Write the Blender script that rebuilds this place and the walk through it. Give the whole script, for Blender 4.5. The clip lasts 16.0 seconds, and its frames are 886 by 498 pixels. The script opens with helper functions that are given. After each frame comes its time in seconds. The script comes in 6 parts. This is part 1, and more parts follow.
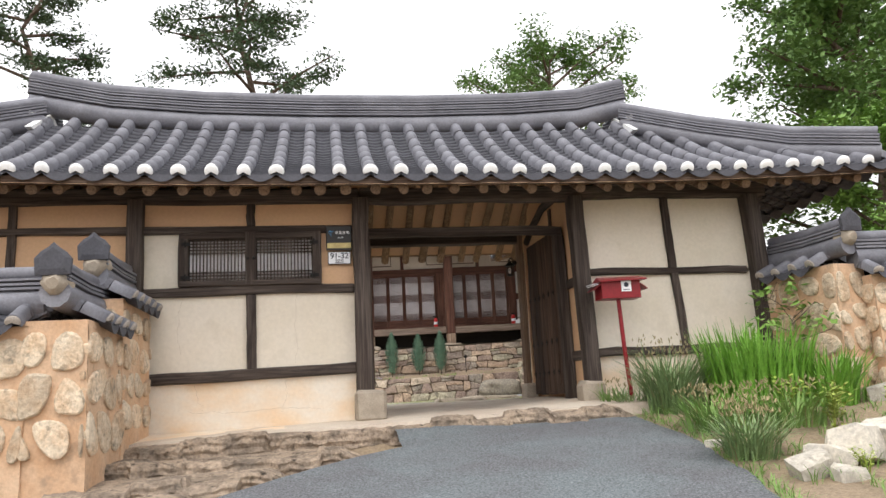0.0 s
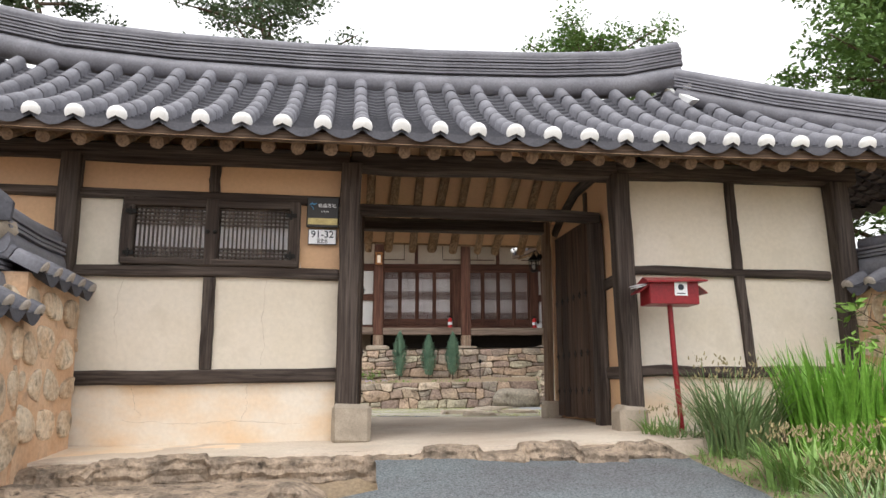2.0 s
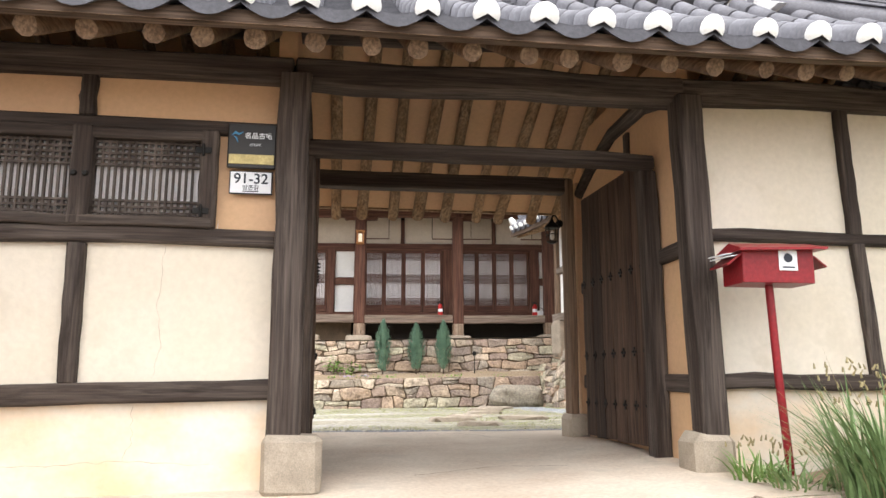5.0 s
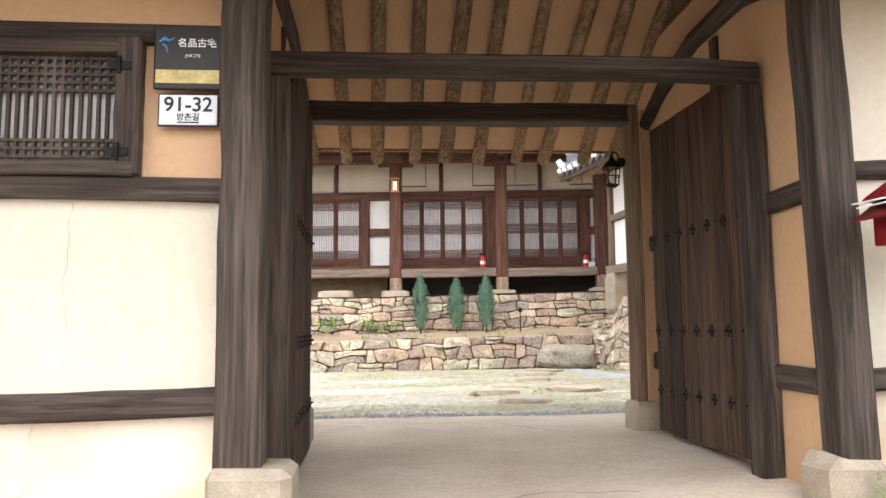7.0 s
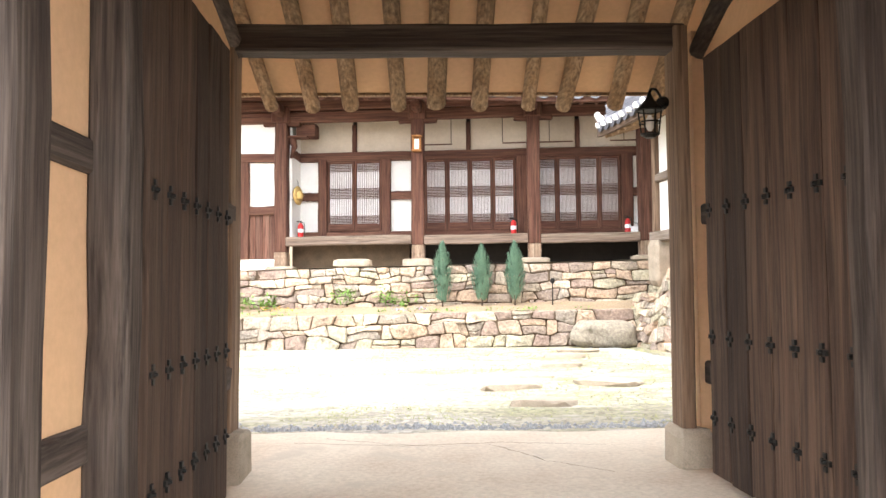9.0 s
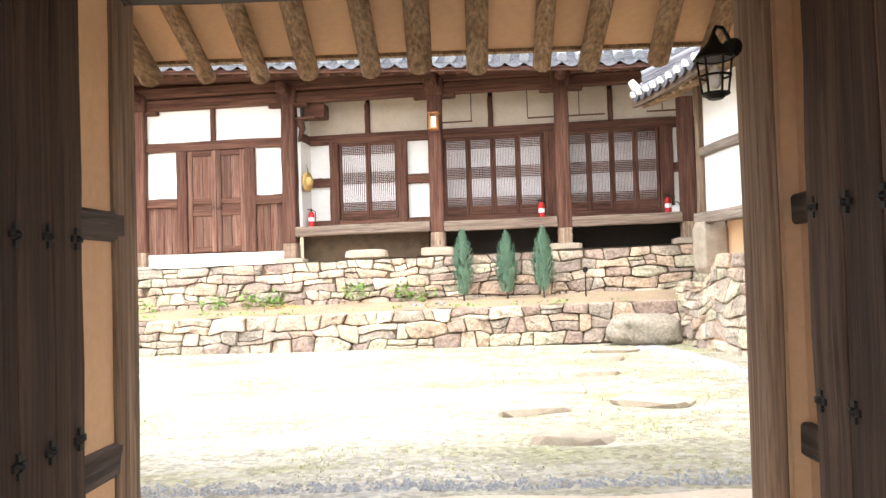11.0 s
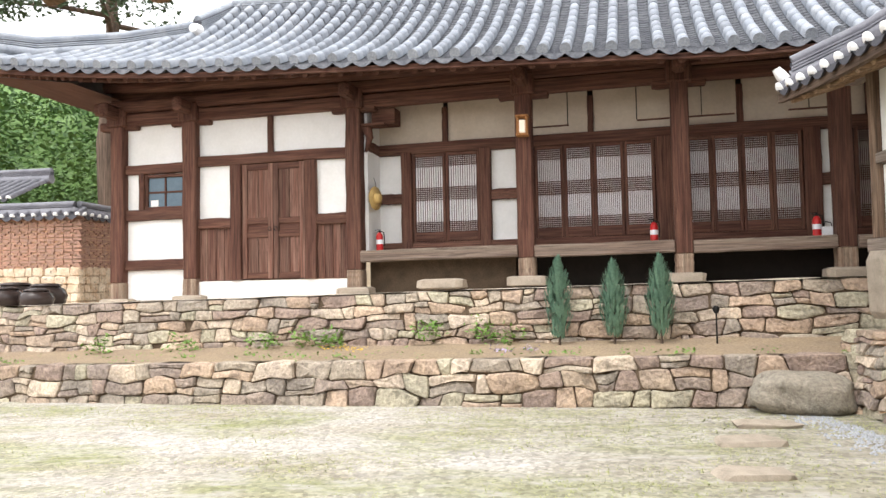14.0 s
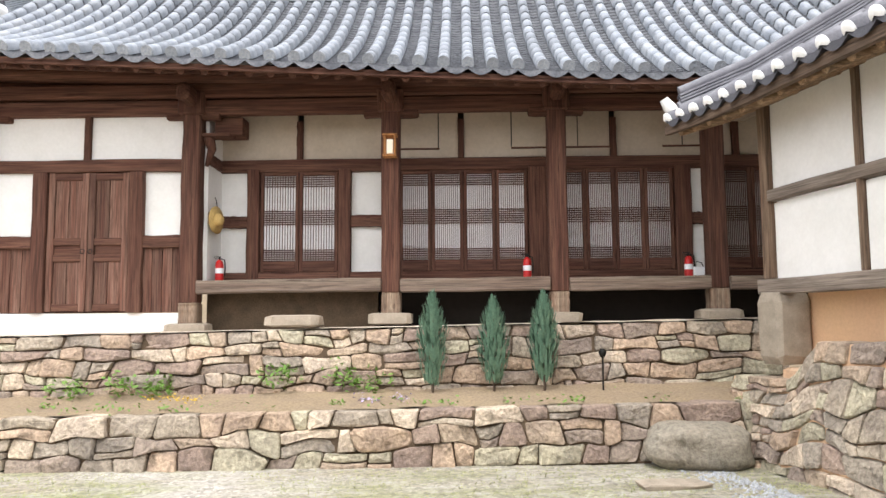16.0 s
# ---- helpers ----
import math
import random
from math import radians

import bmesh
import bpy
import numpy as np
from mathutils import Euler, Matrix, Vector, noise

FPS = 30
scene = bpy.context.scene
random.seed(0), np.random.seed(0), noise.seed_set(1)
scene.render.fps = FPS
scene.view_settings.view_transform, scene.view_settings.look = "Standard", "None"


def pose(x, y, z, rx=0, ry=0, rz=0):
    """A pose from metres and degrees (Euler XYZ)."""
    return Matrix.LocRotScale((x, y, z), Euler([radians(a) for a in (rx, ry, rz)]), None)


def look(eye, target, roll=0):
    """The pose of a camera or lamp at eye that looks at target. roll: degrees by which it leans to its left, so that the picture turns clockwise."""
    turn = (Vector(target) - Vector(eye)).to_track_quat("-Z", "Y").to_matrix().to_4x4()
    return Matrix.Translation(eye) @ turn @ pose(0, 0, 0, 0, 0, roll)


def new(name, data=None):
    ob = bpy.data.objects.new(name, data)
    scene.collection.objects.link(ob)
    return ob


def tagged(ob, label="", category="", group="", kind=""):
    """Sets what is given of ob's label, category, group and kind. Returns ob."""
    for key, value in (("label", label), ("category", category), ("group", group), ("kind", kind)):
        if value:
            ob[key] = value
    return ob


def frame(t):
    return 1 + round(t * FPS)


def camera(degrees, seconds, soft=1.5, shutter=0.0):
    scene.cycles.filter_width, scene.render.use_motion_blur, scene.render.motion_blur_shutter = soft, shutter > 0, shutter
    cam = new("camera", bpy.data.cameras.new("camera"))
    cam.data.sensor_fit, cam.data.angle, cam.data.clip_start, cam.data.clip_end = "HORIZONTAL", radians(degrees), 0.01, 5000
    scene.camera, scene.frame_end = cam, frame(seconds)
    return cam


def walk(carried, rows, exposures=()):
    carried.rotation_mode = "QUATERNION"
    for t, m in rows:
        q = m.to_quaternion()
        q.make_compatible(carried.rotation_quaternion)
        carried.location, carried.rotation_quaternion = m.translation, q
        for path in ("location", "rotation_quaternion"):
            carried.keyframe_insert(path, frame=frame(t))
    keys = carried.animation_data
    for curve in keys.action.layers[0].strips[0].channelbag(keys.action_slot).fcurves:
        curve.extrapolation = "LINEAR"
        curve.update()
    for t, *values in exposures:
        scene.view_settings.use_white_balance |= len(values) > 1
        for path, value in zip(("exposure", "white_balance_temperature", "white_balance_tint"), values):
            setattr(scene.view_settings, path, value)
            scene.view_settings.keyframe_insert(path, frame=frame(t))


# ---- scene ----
cam = camera(60.7, 16.0)
PATH = [
    (0, (-0.379, -9.125, 0.331), (-0.069, -7.187, 0.714), -2.9),
    (0.5, (-0.299, -8.641, 0.381), (-0.013, -6.705, 0.794), -1.7),
    (1, (-0.134, -8.188, 0.401), (0.094, -6.244, 0.811), -1.6),
    (1.5, (-0.013, -7.812, 0.469), (0.197, -5.864, 0.869), -1.2),
    (2, (0.052, -7.324, 0.517), (0.301, -5.377, 0.901), 0.1),
    (2.5, (0.112, -6.903, 0.531), (0.371, -4.956, 0.907), -0.5),
    (3, (0.158, -6.553, 0.610), (0.414, -4.607, 0.991), -0.9),
    (5.5, (0.422, -4.539, 0.844), (0.698, -2.584, 1.160), 0.3),
    (6, (0.490, -4.190, 0.929), (0.690, -2.217, 1.187), -0.2),
    (6.5, (0.598, -3.815, 0.932), (0.757, -1.834, 1.154), -0.5),
    (7, (0.698, -3.491, 1.034), (0.852, -1.508, 1.245), -0.5),
    (7.5, (0.887, -3.127, 1.080), (1.027, -1.139, 1.249), -0.4),
    (8, (0.993, -2.831, 1.108), (1.109, -0.841, 1.271), 0.4),
    (8.5, (1.084, -2.422, 1.222), (1.176, -0.430, 1.373), 0.8),
    (9, (1.210, -2.040, 1.263), (1.245, -0.043, 1.371), -0.4),
    (11.5, (1.557, -0.340, 1.611), (1.474, 1.658, 1.664), -1.2),
    (12, (1.642, 0.080, 1.709), (1.504, 2.074, 1.758), -0.5),
    (12.5, (1.668, 0.461, 1.715), (1.439, 2.448, 1.751), -0.3),
    (13, (1.489, 0.880, 1.771), (1.214, 2.861, 1.806), -0.7),
    (13.5, (1.445, 1.264, 1.774), (1.168, 3.244, 1.838), -1.3),
    (14, (1.370, 1.651, 1.801), (1.086, 3.628, 1.898), -1.1),
    (14.5, (1.142, 2.046, 1.796), (0.880, 4.025, 1.912), -1.0),
    (15, (1.032, 2.382, 1.785), (0.864, 4.370, 1.924), -1.3),
    (15.5, (0.996, 2.709, 1.844), (0.937, 4.702, 2.015), -0.7),
    (16, (0.841, 3.002, 1.839), (0.999, 4.987, 2.024), -0.4),
]
EXPOSURES = [(0, 1.02), (3, 1.18), (5.5, 1.75), (7, 1.88), (8, 2.15), (9, 2.6), (11.5, 2.45), (12.5, 1.85), (13.5, 1.6), (16, 1.6)]

walk(cam, [(t, look(e, g, r)) for t, e, g, r in PATH], EXPOSURES)

# ---- light: bright overcast sky ----
world = bpy.data.worlds.new("world")
scene.world = world
world.use_nodes = True
wn, wl = world.node_tree.nodes, world.node_tree.links
sky = wn.new("ShaderNodeTexSky")
sky.sky_type = "NISHITA"
sky.sun_disc = False
sky.sun_elevation, sky.sun_rotation = radians(62), radians(200)
sky.air_density, sky.dust_density, sky.ozone_density = 1.0, 6.0, 1.0
haze = wn.new("ShaderNodeHueSaturation")
haze.inputs["Saturation"].default_value = 0.2
haze.inputs["Value"].default_value = 1.7
wl.new(sky.outputs[0], haze.inputs["Color"])
cloud = wn.new("ShaderNodeMix")
cloud.data_type = "RGBA"
cloud.inputs[0].default_value = 0.85
cloud.inputs[7].default_value = (5.6, 5.6, 5.75, 1)
wl.new(haze.outputs[0], cloud.inputs[6])
wl.new(cloud.outputs[2], wn["Background"].inputs[0])
wn["Background"].inputs[1].default_value = 0.15
sun = new("sun", bpy.data.lights.new("sun", "SUN"))
sun.data.energy, sun.data.angle, sun.data.color = 0.4, radians(16), (1.0, 0.96, 0.9)
sun.matrix_world = look((-6, -16, 40), (0, 2, 0))


# ---- materials ----
def mat(name, base, rough=0.8, metal=0.0, var=0.25, grain=(8, 8, 8), fine=(60, 60, 60), bump=0.3, tone=None, spot=0.0, rand=0.0, depth=0.01, moss=None, palette=()):
    """A procedural surface: base colour, broad variation towards tone, fine grain, relief; rand varies it from piece to piece."""
    m = bpy.data.materials.new(name)
    m.use_nodes = True
    n, l = m.node_tree.nodes, m.node_tree.links
    b = n["Principled BSDF"]
    b.inputs["Roughness"].default_value, b.inputs["Metallic"].default_value = rough, metal
    b.inputs["Specular IOR Level"].default_value = 0.3
    tc = n.new("ShaderNodeTexCoord")

    def tex(scale, detail, off):
        mp = n.new("ShaderNodeMapping")
        mp.inputs["Scale"].default_value, mp.inputs["Location"].default_value = scale, (off, off * 1.7, off * 0.6)
        l.new(tc.outputs["Object"], mp.inputs["Vector"])
        t = n.new("ShaderNodeTexNoise")
        t.inputs["Scale"].default_value, t.inputs["Detail"].default_value, t.inputs["Roughness"].default_value = 1.0, detail, 0.62
        l.new(mp.outputs[0], t.inputs["Vector"])
        return t.outputs["Fac"]

    def ramp(fac, a, c):
        r = n.new("ShaderNodeMapRange")
        r.inputs["From Min"].default_value, r.inputs["From Max"].default_value = a, c
        l.new(fac, r.inputs["Value"])
        return r.outputs[0]

    def mix(kind, fac, a, c):
        x = n.new("ShaderNodeMix")
        x.data_type, x.blend_type = "RGBA", kind
        for s, v in ((x.inputs[0], fac), (x.inputs[6], a), (x.inputs[7], c)):
            if isinstance(v, (int, float)):
                s.default_value = v
            elif isinstance(v, tuple):
                s.default_value = (*v, 1)
            else:
                l.new(v, s)
        return x.outputs[2]

    broad, small = tex(grain, 4, 3.1), tex(fine, 5, 7.7)
    tone = tone or tuple(c * (1 - var) for c in base)
    col = mix("MIX", ramp(broad, 0.38, 0.66), base, tone)
    sm = n.new("ShaderNodeMapRange")
    sm.inputs["From Min"].default_value, sm.inputs["From Max"].default_value = 0.3, 0.7
    sm.inputs["To Min"].default_value, sm.inputs["To Max"].default_value = 1 - var, 1 + var * 0.6
    l.new(small, sm.inputs["Value"])
    cc = n.new("ShaderNodeCombineColor")
    for k in range(3):
        l.new(sm.outputs[0], cc.inputs[k])
    col = mix("MULTIPLY", 1.0, col, cc.outputs[0])
    if spot:
        dark = ramp(tex(tuple(g * 2.3 for g in grain), 6, 12.9), 0.56, 0.68)
        col = mix("MIX", dark, col, tuple(c * (1 - spot) for c in base))
    if moss:
        col = mix("MIX", ramp(tex((0.45, 1.1, 0.7), 8, 21.3), 0.46, 0.66), col, moss)
        axes = n.new("ShaderNodeSeparateXYZ")
        l.new(tc.outputs["Object"], axes.inputs[0])
        worn = mix("MULTIPLY", 1.0, ramp(axes.outputs["X"], -1.0, 4.0), ramp(tex((0.8, 1.9, 0.8), 8, 44.1), 0.3, 0.6))
        col = mix("MIX", worn, col, (0.34, 0.315, 0.24))
        peb = n.new("ShaderNodeTexVoronoi")
        peb.inputs["Scale"].default_value = 22
        l.new(tc.outputs["Object"], peb.inputs["Vector"])
        grey = n.new("ShaderNodeRGBToBW")
        l.new(peb.outputs["Color"], grey.inputs[0])
        col = mix("MULTIPLY", 0.55, col, grey.outputs[0])
        col = mix("MIX", ramp(tex((3.0, 7.0, 3.0), 9, 31.7), 0.5, 0.7), col, tuple(c * 0.62 for c in base))
    if palette:
        pick = n.new("ShaderNodeValToRGB")
        pick.color_ramp.interpolation = "CONSTANT"
        while len(pick.color_ramp.elements) < len(palette):
            pick.color_ramp.elements.new(0.5)
        for k, c in enumerate(palette):
            pick.color_ramp.elements[k].position = k / len(palette)
            pick.color_ramp.elements[k].color = (*c, 1)
        who = n.new("ShaderNodeObjectInfo")
        l.new(who.outputs["Random"], pick.inputs[0])
        col = mix("MULTIPLY", 1.0, col, pick.outputs[0])
    if rand:
        oi = n.new("ShaderNodeObjectInfo")
        hs = n.new("ShaderNodeHueSaturation")
        mr = n.new("ShaderNodeMapRange")
        mr.inputs["To Min"].default_value, mr.inputs["To Max"].default_value = 1 - rand, 1 + rand
        l.new(oi.outputs["Random"], mr.inputs["Value"])
        l.new(mr.outputs[0], hs.inputs["Value"])
        l.new(col, hs.inputs["Color"])
        col = hs.outputs[0]
    l.new(col, b.inputs["Base Color"])
    if bump:
        bp = n.new("ShaderNodeBump")
        bp.inputs["Strength"].default_value, bp.inputs["Distance"].default_value = bump, depth
        l.new(small, bp.inputs["Height"])
        l.new(bp.outputs[0], b.inputs["Normal"])
    return m


def wood(name, base, tone, axis, rough=0.85, rand=0.12):
    g = [9.0, 9.0, 9.0]
    f = [55.0, 55.0, 55.0]
    g[axis], f[axis] = 0.6, 1.3
    return mat(name, base, rough, var=0.62, grain=tuple(g), fine=tuple(f), bump=1.0, tone=tone, spot=0.45, rand=rand, depth=0.008)


GW, GT = (0.045, 0.032, 0.026), (0.118, 0.094, 0.08)
gate_x, gate_y, gate_z = (wood("weathered_timber_" + a, GW, GT, k) for k, a in enumerate("xyz"))
door_z = wood("door_plank", (0.05, 0.028, 0.019), (0.088, 0.055, 0.038), 2, rand=0.35)
rafter_y = wood("rafter_wood", (0.25, 0.155, 0.085), (0.35, 0.245, 0.155), 1)
front_y = wood("dark_rafter_wood", (0.155, 0.095, 0.058), (0.23, 0.155, 0.10), 1)
worn_x = wood("worn_rail", (0.20, 0.16, 0.13), (0.30, 0.25, 0.21), 0)
worn_z = wood("worn_post", (0.16, 0.10, 0.065), (0.24, 0.17, 0.12), 2)
HW, HT = (0.09, 0.037, 0.025), (0.145, 0.071, 0.048)
board_z = wood("old_board", (0.125, 0.056, 0.039), (0.195, 0.115, 0.085), 2, rand=0.25)
house_x, house_y, house_z = (wood("house_timber_" + a, HW, HT, k) for k, a in enumerate("xyz"))
maru_x = wood("floor_plank", (0.16, 0.115, 0.09), (0.24, 0.19, 0.15), 0)
bleach_z = wood("bleached_timber", (0.34, 0.26, 0.19), (0.16, 0.09, 0.06), 2)
eave_x = wood("eave_board", (0.085, 0.055, 0.038), (0.14, 0.10, 0.075), 0)
cream = mat("cream_plaster", (0.69, 0.615, 0.50), 0.95, var=0.06, grain=(1.2, 1.2, 1.2), fine=(22, 22, 22), bump=0.15, tone=(0.73, 0.66, 0.56), spot=0.07)
paleplaster = mat("pale_base_plaster", (0.72, 0.645, 0.545), 0.95, var=0.06, grain=(1.4, 1.4, 2.4), fine=(25, 25, 25), bump=0.15, tone=(0.72, 0.54, 0.36))
ochre = mat("ochre_clay", (0.63, 0.405, 0.25), 0.95, var=0.07, grain=(1.5, 1.5, 1.5), fine=(26, 26, 26), bump=0.2, tone=(0.66, 0.43, 0.25))
white = mat("white_plaster", (0.80, 0.79, 0.77), 0.95, var=0.04, grain=(1.4, 1.4, 1.4), fine=(20, 20, 20), bump=0.1, tone=(0.74, 0.73, 0.70))
# plaster toned down to beige: the deep eave's shade is painted into it
porch_shade = mat("shaded_porch_plaster", (0.60, 0.52, 0.43), 0.95, var=0.08, grain=(1.4, 1.4, 1.4), fine=(20, 20, 20), bump=0.12, tone=(0.52, 0.44, 0.35))
tile_m = mat("dark_roof_tile", (0.15, 0.15, 0.172), 0.5, var=0.2, grain=(3, 3, 3), fine=(45, 45, 45), bump=0.2, tone=(0.21, 0.21, 0.235), rand=0.14)
tile_h = mat("old_roof_tile", (0.24, 0.265, 0.305), 0.7, var=0.18, grain=(2.5, 2.5, 2.5), fine=(45, 45, 45), bump=0.3, tone=(0.34, 0.36, 0.39), spot=0.25, rand=0.14)
# darker than the cover tiles: shade in the furrows is coloured in
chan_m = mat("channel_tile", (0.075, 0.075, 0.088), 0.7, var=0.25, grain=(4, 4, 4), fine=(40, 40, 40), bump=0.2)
lime = mat("white_lime", (0.82, 0.82, 0.81), 0.95, var=0.08, grain=(9, 9, 9), fine=(50, 50, 50), bump=0.25)
old_lime = mat("weathered_lime", (0.42, 0.37, 0.32), 0.95, var=0.3, grain=(9, 9, 9), fine=(50, 50, 50), bump=0.4, tone=(0.30, 0.27, 0.24), spot=0.4)
stone_m = mat("field_stone", (0.55, 0.475, 0.395), 0.9, var=0.42, grain=(3, 3, 3), fine=(24, 24, 24), bump=1.0, tone=(0.36, 0.31, 0.27), spot=0.6, rand=0.2, depth=0.03, palette=((1.0, 0.98, 0.92), (1.0, 0.91, 0.82), (0.8, 0.8, 0.78), (0.72, 0.63, 0.61), (1.15, 1.1, 1.02), (0.92, 0.8, 0.7), (0.6, 0.56, 0.55), (0.8, 0.84, 0.74)))
wallstone = mat("wall_stone", (0.64, 0.54, 0.41), 0.9, var=0.3, grain=(4, 4, 4), fine=(26, 26, 26), bump=1.0, tone=(0.52, 0.37, 0.24), spot=0.6, rand=0.2, depth=0.02)
granite = mat("dressed_granite", (0.40, 0.34, 0.27), 0.9, var=0.25, grain=(6, 6, 6), fine=(120, 120, 120), bump=0.4, rand=0.1)
mud = mat("earth_joint", (0.12, 0.085, 0.055), 0.95, var=0.3, grain=(5, 5, 5), fine=(40, 40, 40), bump=0.6, depth=0.02)
pink = mat("clay_mortar", (0.62, 0.44, 0.30), 0.95, var=0.14, grain=(1.6, 1.6, 1.6), fine=(30, 30, 30), bump=0.5, tone=(0.56, 0.35, 0.21), spot=0.4)
asphalt = mat("asphalt", (0.14, 0.142, 0.15), 0.9, var=0.75, grain=(1.2, 1.2, 1.2), fine=(60, 60, 60), bump=1.0, tone=(0.165, 0.187, 0.195), depth=0.008)
cement = mat("cement_floor", (0.60, 0.525, 0.435), 0.9, var=0.16, grain=(1.1, 1.1, 1.1), fine=(34, 34, 34), bump=0.35, tone=(0.50, 0.41, 0.325), spot=0.2)
yard_m = mat("gravelly_yard", (0.66, 0.62, 0.56), 0.95, var=0.4, grain=(0.5, 0.9, 0.8), fine=(34, 34, 34), bump=0.9, tone=(0.46, 0.41, 0.31), spot=0.35, depth=0.02, moss=(0.34, 0.35, 0.18))
soil = mat("garden_soil", (0.27, 0.205, 0.14), 0.95, var=0.3, grain=(2, 2, 2), fine=(30, 30, 30), bump=0.7, tone=(0.31, 0.235, 0.15), depth=0.02)
# near-black colour that stands in for shade in unlit hollows
dark = mat("shade_black", (0.02, 0.016, 0.013), 0.95, var=0.2)
paper = mat("window_paper", (0.86, 0.835, 0.84), 0.9, var=0.08, grain=(2, 2, 2), fine=(20, 20, 20), bump=0.0)
iron = mat("black_iron", (0.02, 0.019, 0.018), 0.55, metal=0.6, var=0.3, bump=0.2)


# ---- mesh helpers ----
class MB:
    """Gathers vertices and faces for one mesh."""

    def __init__(self):
        self.v, self.f, self.s = [], [], []

    def add(self, verts, faces, smooth=False):
        k = len(self.v)
        self.v += [tuple(p) for p in verts]
        self.f += [tuple(i + k for i in q) for q in faces]
        self.s += [smooth] * len(faces)
        return self

    def box(self, x0, x1, y0, y1, z0, z1, c=0.0):
        """A box with its edges taken off by c."""
        if c <= 0:
            vs = [(x, y, z) for z in (z0, z1) for y in (y0, y1) for x in (x0, x1)]
            return self.add(vs, [(0, 2, 3, 1), (4, 5, 7, 6), (0, 1, 5, 4), (2, 6, 7, 3), (0, 4, 6, 2), (1, 3, 7, 5)])
        c = min(c, (x1 - x0) * 0.45, (y1 - y0) * 0.45, (z1 - z0) * 0.45)
        return self.beam(((x0 + x1) / 2, (y0 + y1) / 2, z0), ((x0 + x1) / 2, (y0 + y1) / 2, z1), x1 - x0, y1 - y0, c, 0, 1)

    def beam(self, p0, p1, w, h, c=0.012, wob=0.006, seg=7, up=None, taper=1.0):
        """A chamfered timber from p0 to p1, w across and h high, a little uneven along its length."""
        p0, p1 = Vector(p0), Vector(p1)
        d = (p1 - p0).normalized()
        if up is None:
            up = Vector((0, 1, 0)) if abs(d.z) > 0.7 else Vector((0, 0, 1))
        a = d.cross(up).normalized() if abs(d.z) <= 0.7 else Vector((1, 0, 0))
        b = a.cross(d).normalized()
        if abs(d.z) > 0.7:
            b = d.cross(a).normalized()
        vs, fs = [], []
        ring = [(-1, -1, 1, 0), (1, -1, -1, 0), (1, -1, 0, 1), (1, 1, 0, -1), (1, 1, -1, 0), (-1, 1, 1, 0), (-1, 1, 0, -1), (-1, -1, 0, 1)]
        key = p0 * 3.7
        rows = [0.0] + [i / seg for i in range(seg + 1)] + [1.0]
        for k, s in enumerate(rows):
            q = p0.lerp(p1, s)
            end = k in (0, len(rows) - 1)
            if not end and c > 0 and k in (1, len(rows) - 2):
                q = q + d * (c * 0.6 if k == 1 else -c * 0.6)
            o1 = noise.noise(key + Vector((s * 5, 0, 1))) * wob * 2
            o2 = noise.noise(key + Vector((s * 5, 4, 9))) * wob * 2
            sc = 1 + (taper - 1) * s
            for x, y, cx, cy in ring:
                ww, hh = w / 2 * sc - (c * 0.7 if end else 0), h / 2 * sc - (c * 0.7 if end else 0)
                j = noise.noise(key + Vector((s * 9, x * 2, y * 2))) * wob
                vs.append(q + a * (x * ww + cx * c + o1 + j) + b * (y * hh + cy * c + o2 + j))
        for k in range(len(rows) - 1):
            for i in range(8):
                j = (i + 1) % 8
                fs.append((k * 8 + i, k * 8 + j, k * 8 + 8 + j, k * 8 + 8 + i))
        fs.append(tuple(range(7, -1, -1)))
        e = (len(rows) - 1) * 8
        fs.append(tuple(range(e, e + 8)))
        return self.add(vs, fs)

    def sweep(self, pts, w, h, c=0.006):
        """A flat-sided moulding of one piece along pts, w across and h high."""
        pts = [Vector(p) for p in pts]
        vs, fs = [], []
        for k, p in enumerate(pts):
            d = (pts[min(k + 1, len(pts) - 1)] - pts[max(k - 1, 0)]).normalized()
            a = d.cross(Vector((0, 0, 1))).normalized()
            b = a.cross(d)
            for x, y in ((-1, -1), (1, -1), (1, 1), (-1, 1)):
                j = 0.004 * noise.noise(p * 7 + Vector((x, y, 0)))
                vs.append(p + a * (x * w / 2 + j) + b * (y * h / 2 + j))
        for k in range(len(pts) - 1):
            for i in range(4):
                j = (i + 1) % 4
                fs.append((k * 4 + i, k * 4 + j, k * 4 + 4 + j, k * 4 + 4 + i))
        fs += [(3, 2, 1, 0), tuple(range(len(vs) - 4, len(vs)))]
        return self.add(vs, fs)

    def tube(self, pts, radii, n=10, wob=0.0, caps=True, smooth=True):
        """A round limb along pts."""
        vs, fs = [], []
        pts = [Vector(p) for p in pts]
        for k, p in enumerate(pts):
            d = (pts[min(k + 1, len(pts) - 1)] - pts[max(k - 1, 0)]).normalized()
            a = d.cross(Vector((0, 0, 1)) if abs(d.z) < 0.9 else Vector((1, 0, 0))).normalized()
            b = a.cross(d).normalized()
            r = radii[k] if isinstance(radii, (list, tuple)) else radii
            for i in range(n):
                t = 2 * math.pi * i / n
                rr = r * (1 + wob * noise.noise(p * 4 + Vector((i * 1.3, 0, 0))))
                vs.append(p + a * (math.cos(t) * rr) + b * (math.sin(t) * rr))
        for k in range(len(pts) - 1):
            for i in range(n):
                j = (i + 1) % n
                fs.append((k * n + i, k * n + n + i, k * n + n + j, k * n + j))
        self.add(vs, fs, smooth)
        if caps:
            self.add([vs[i] for i in range(n)], [tuple(range(n))])
            self.add(vs[-n:], [tuple(range(n - 1, -1, -1))])
        return self

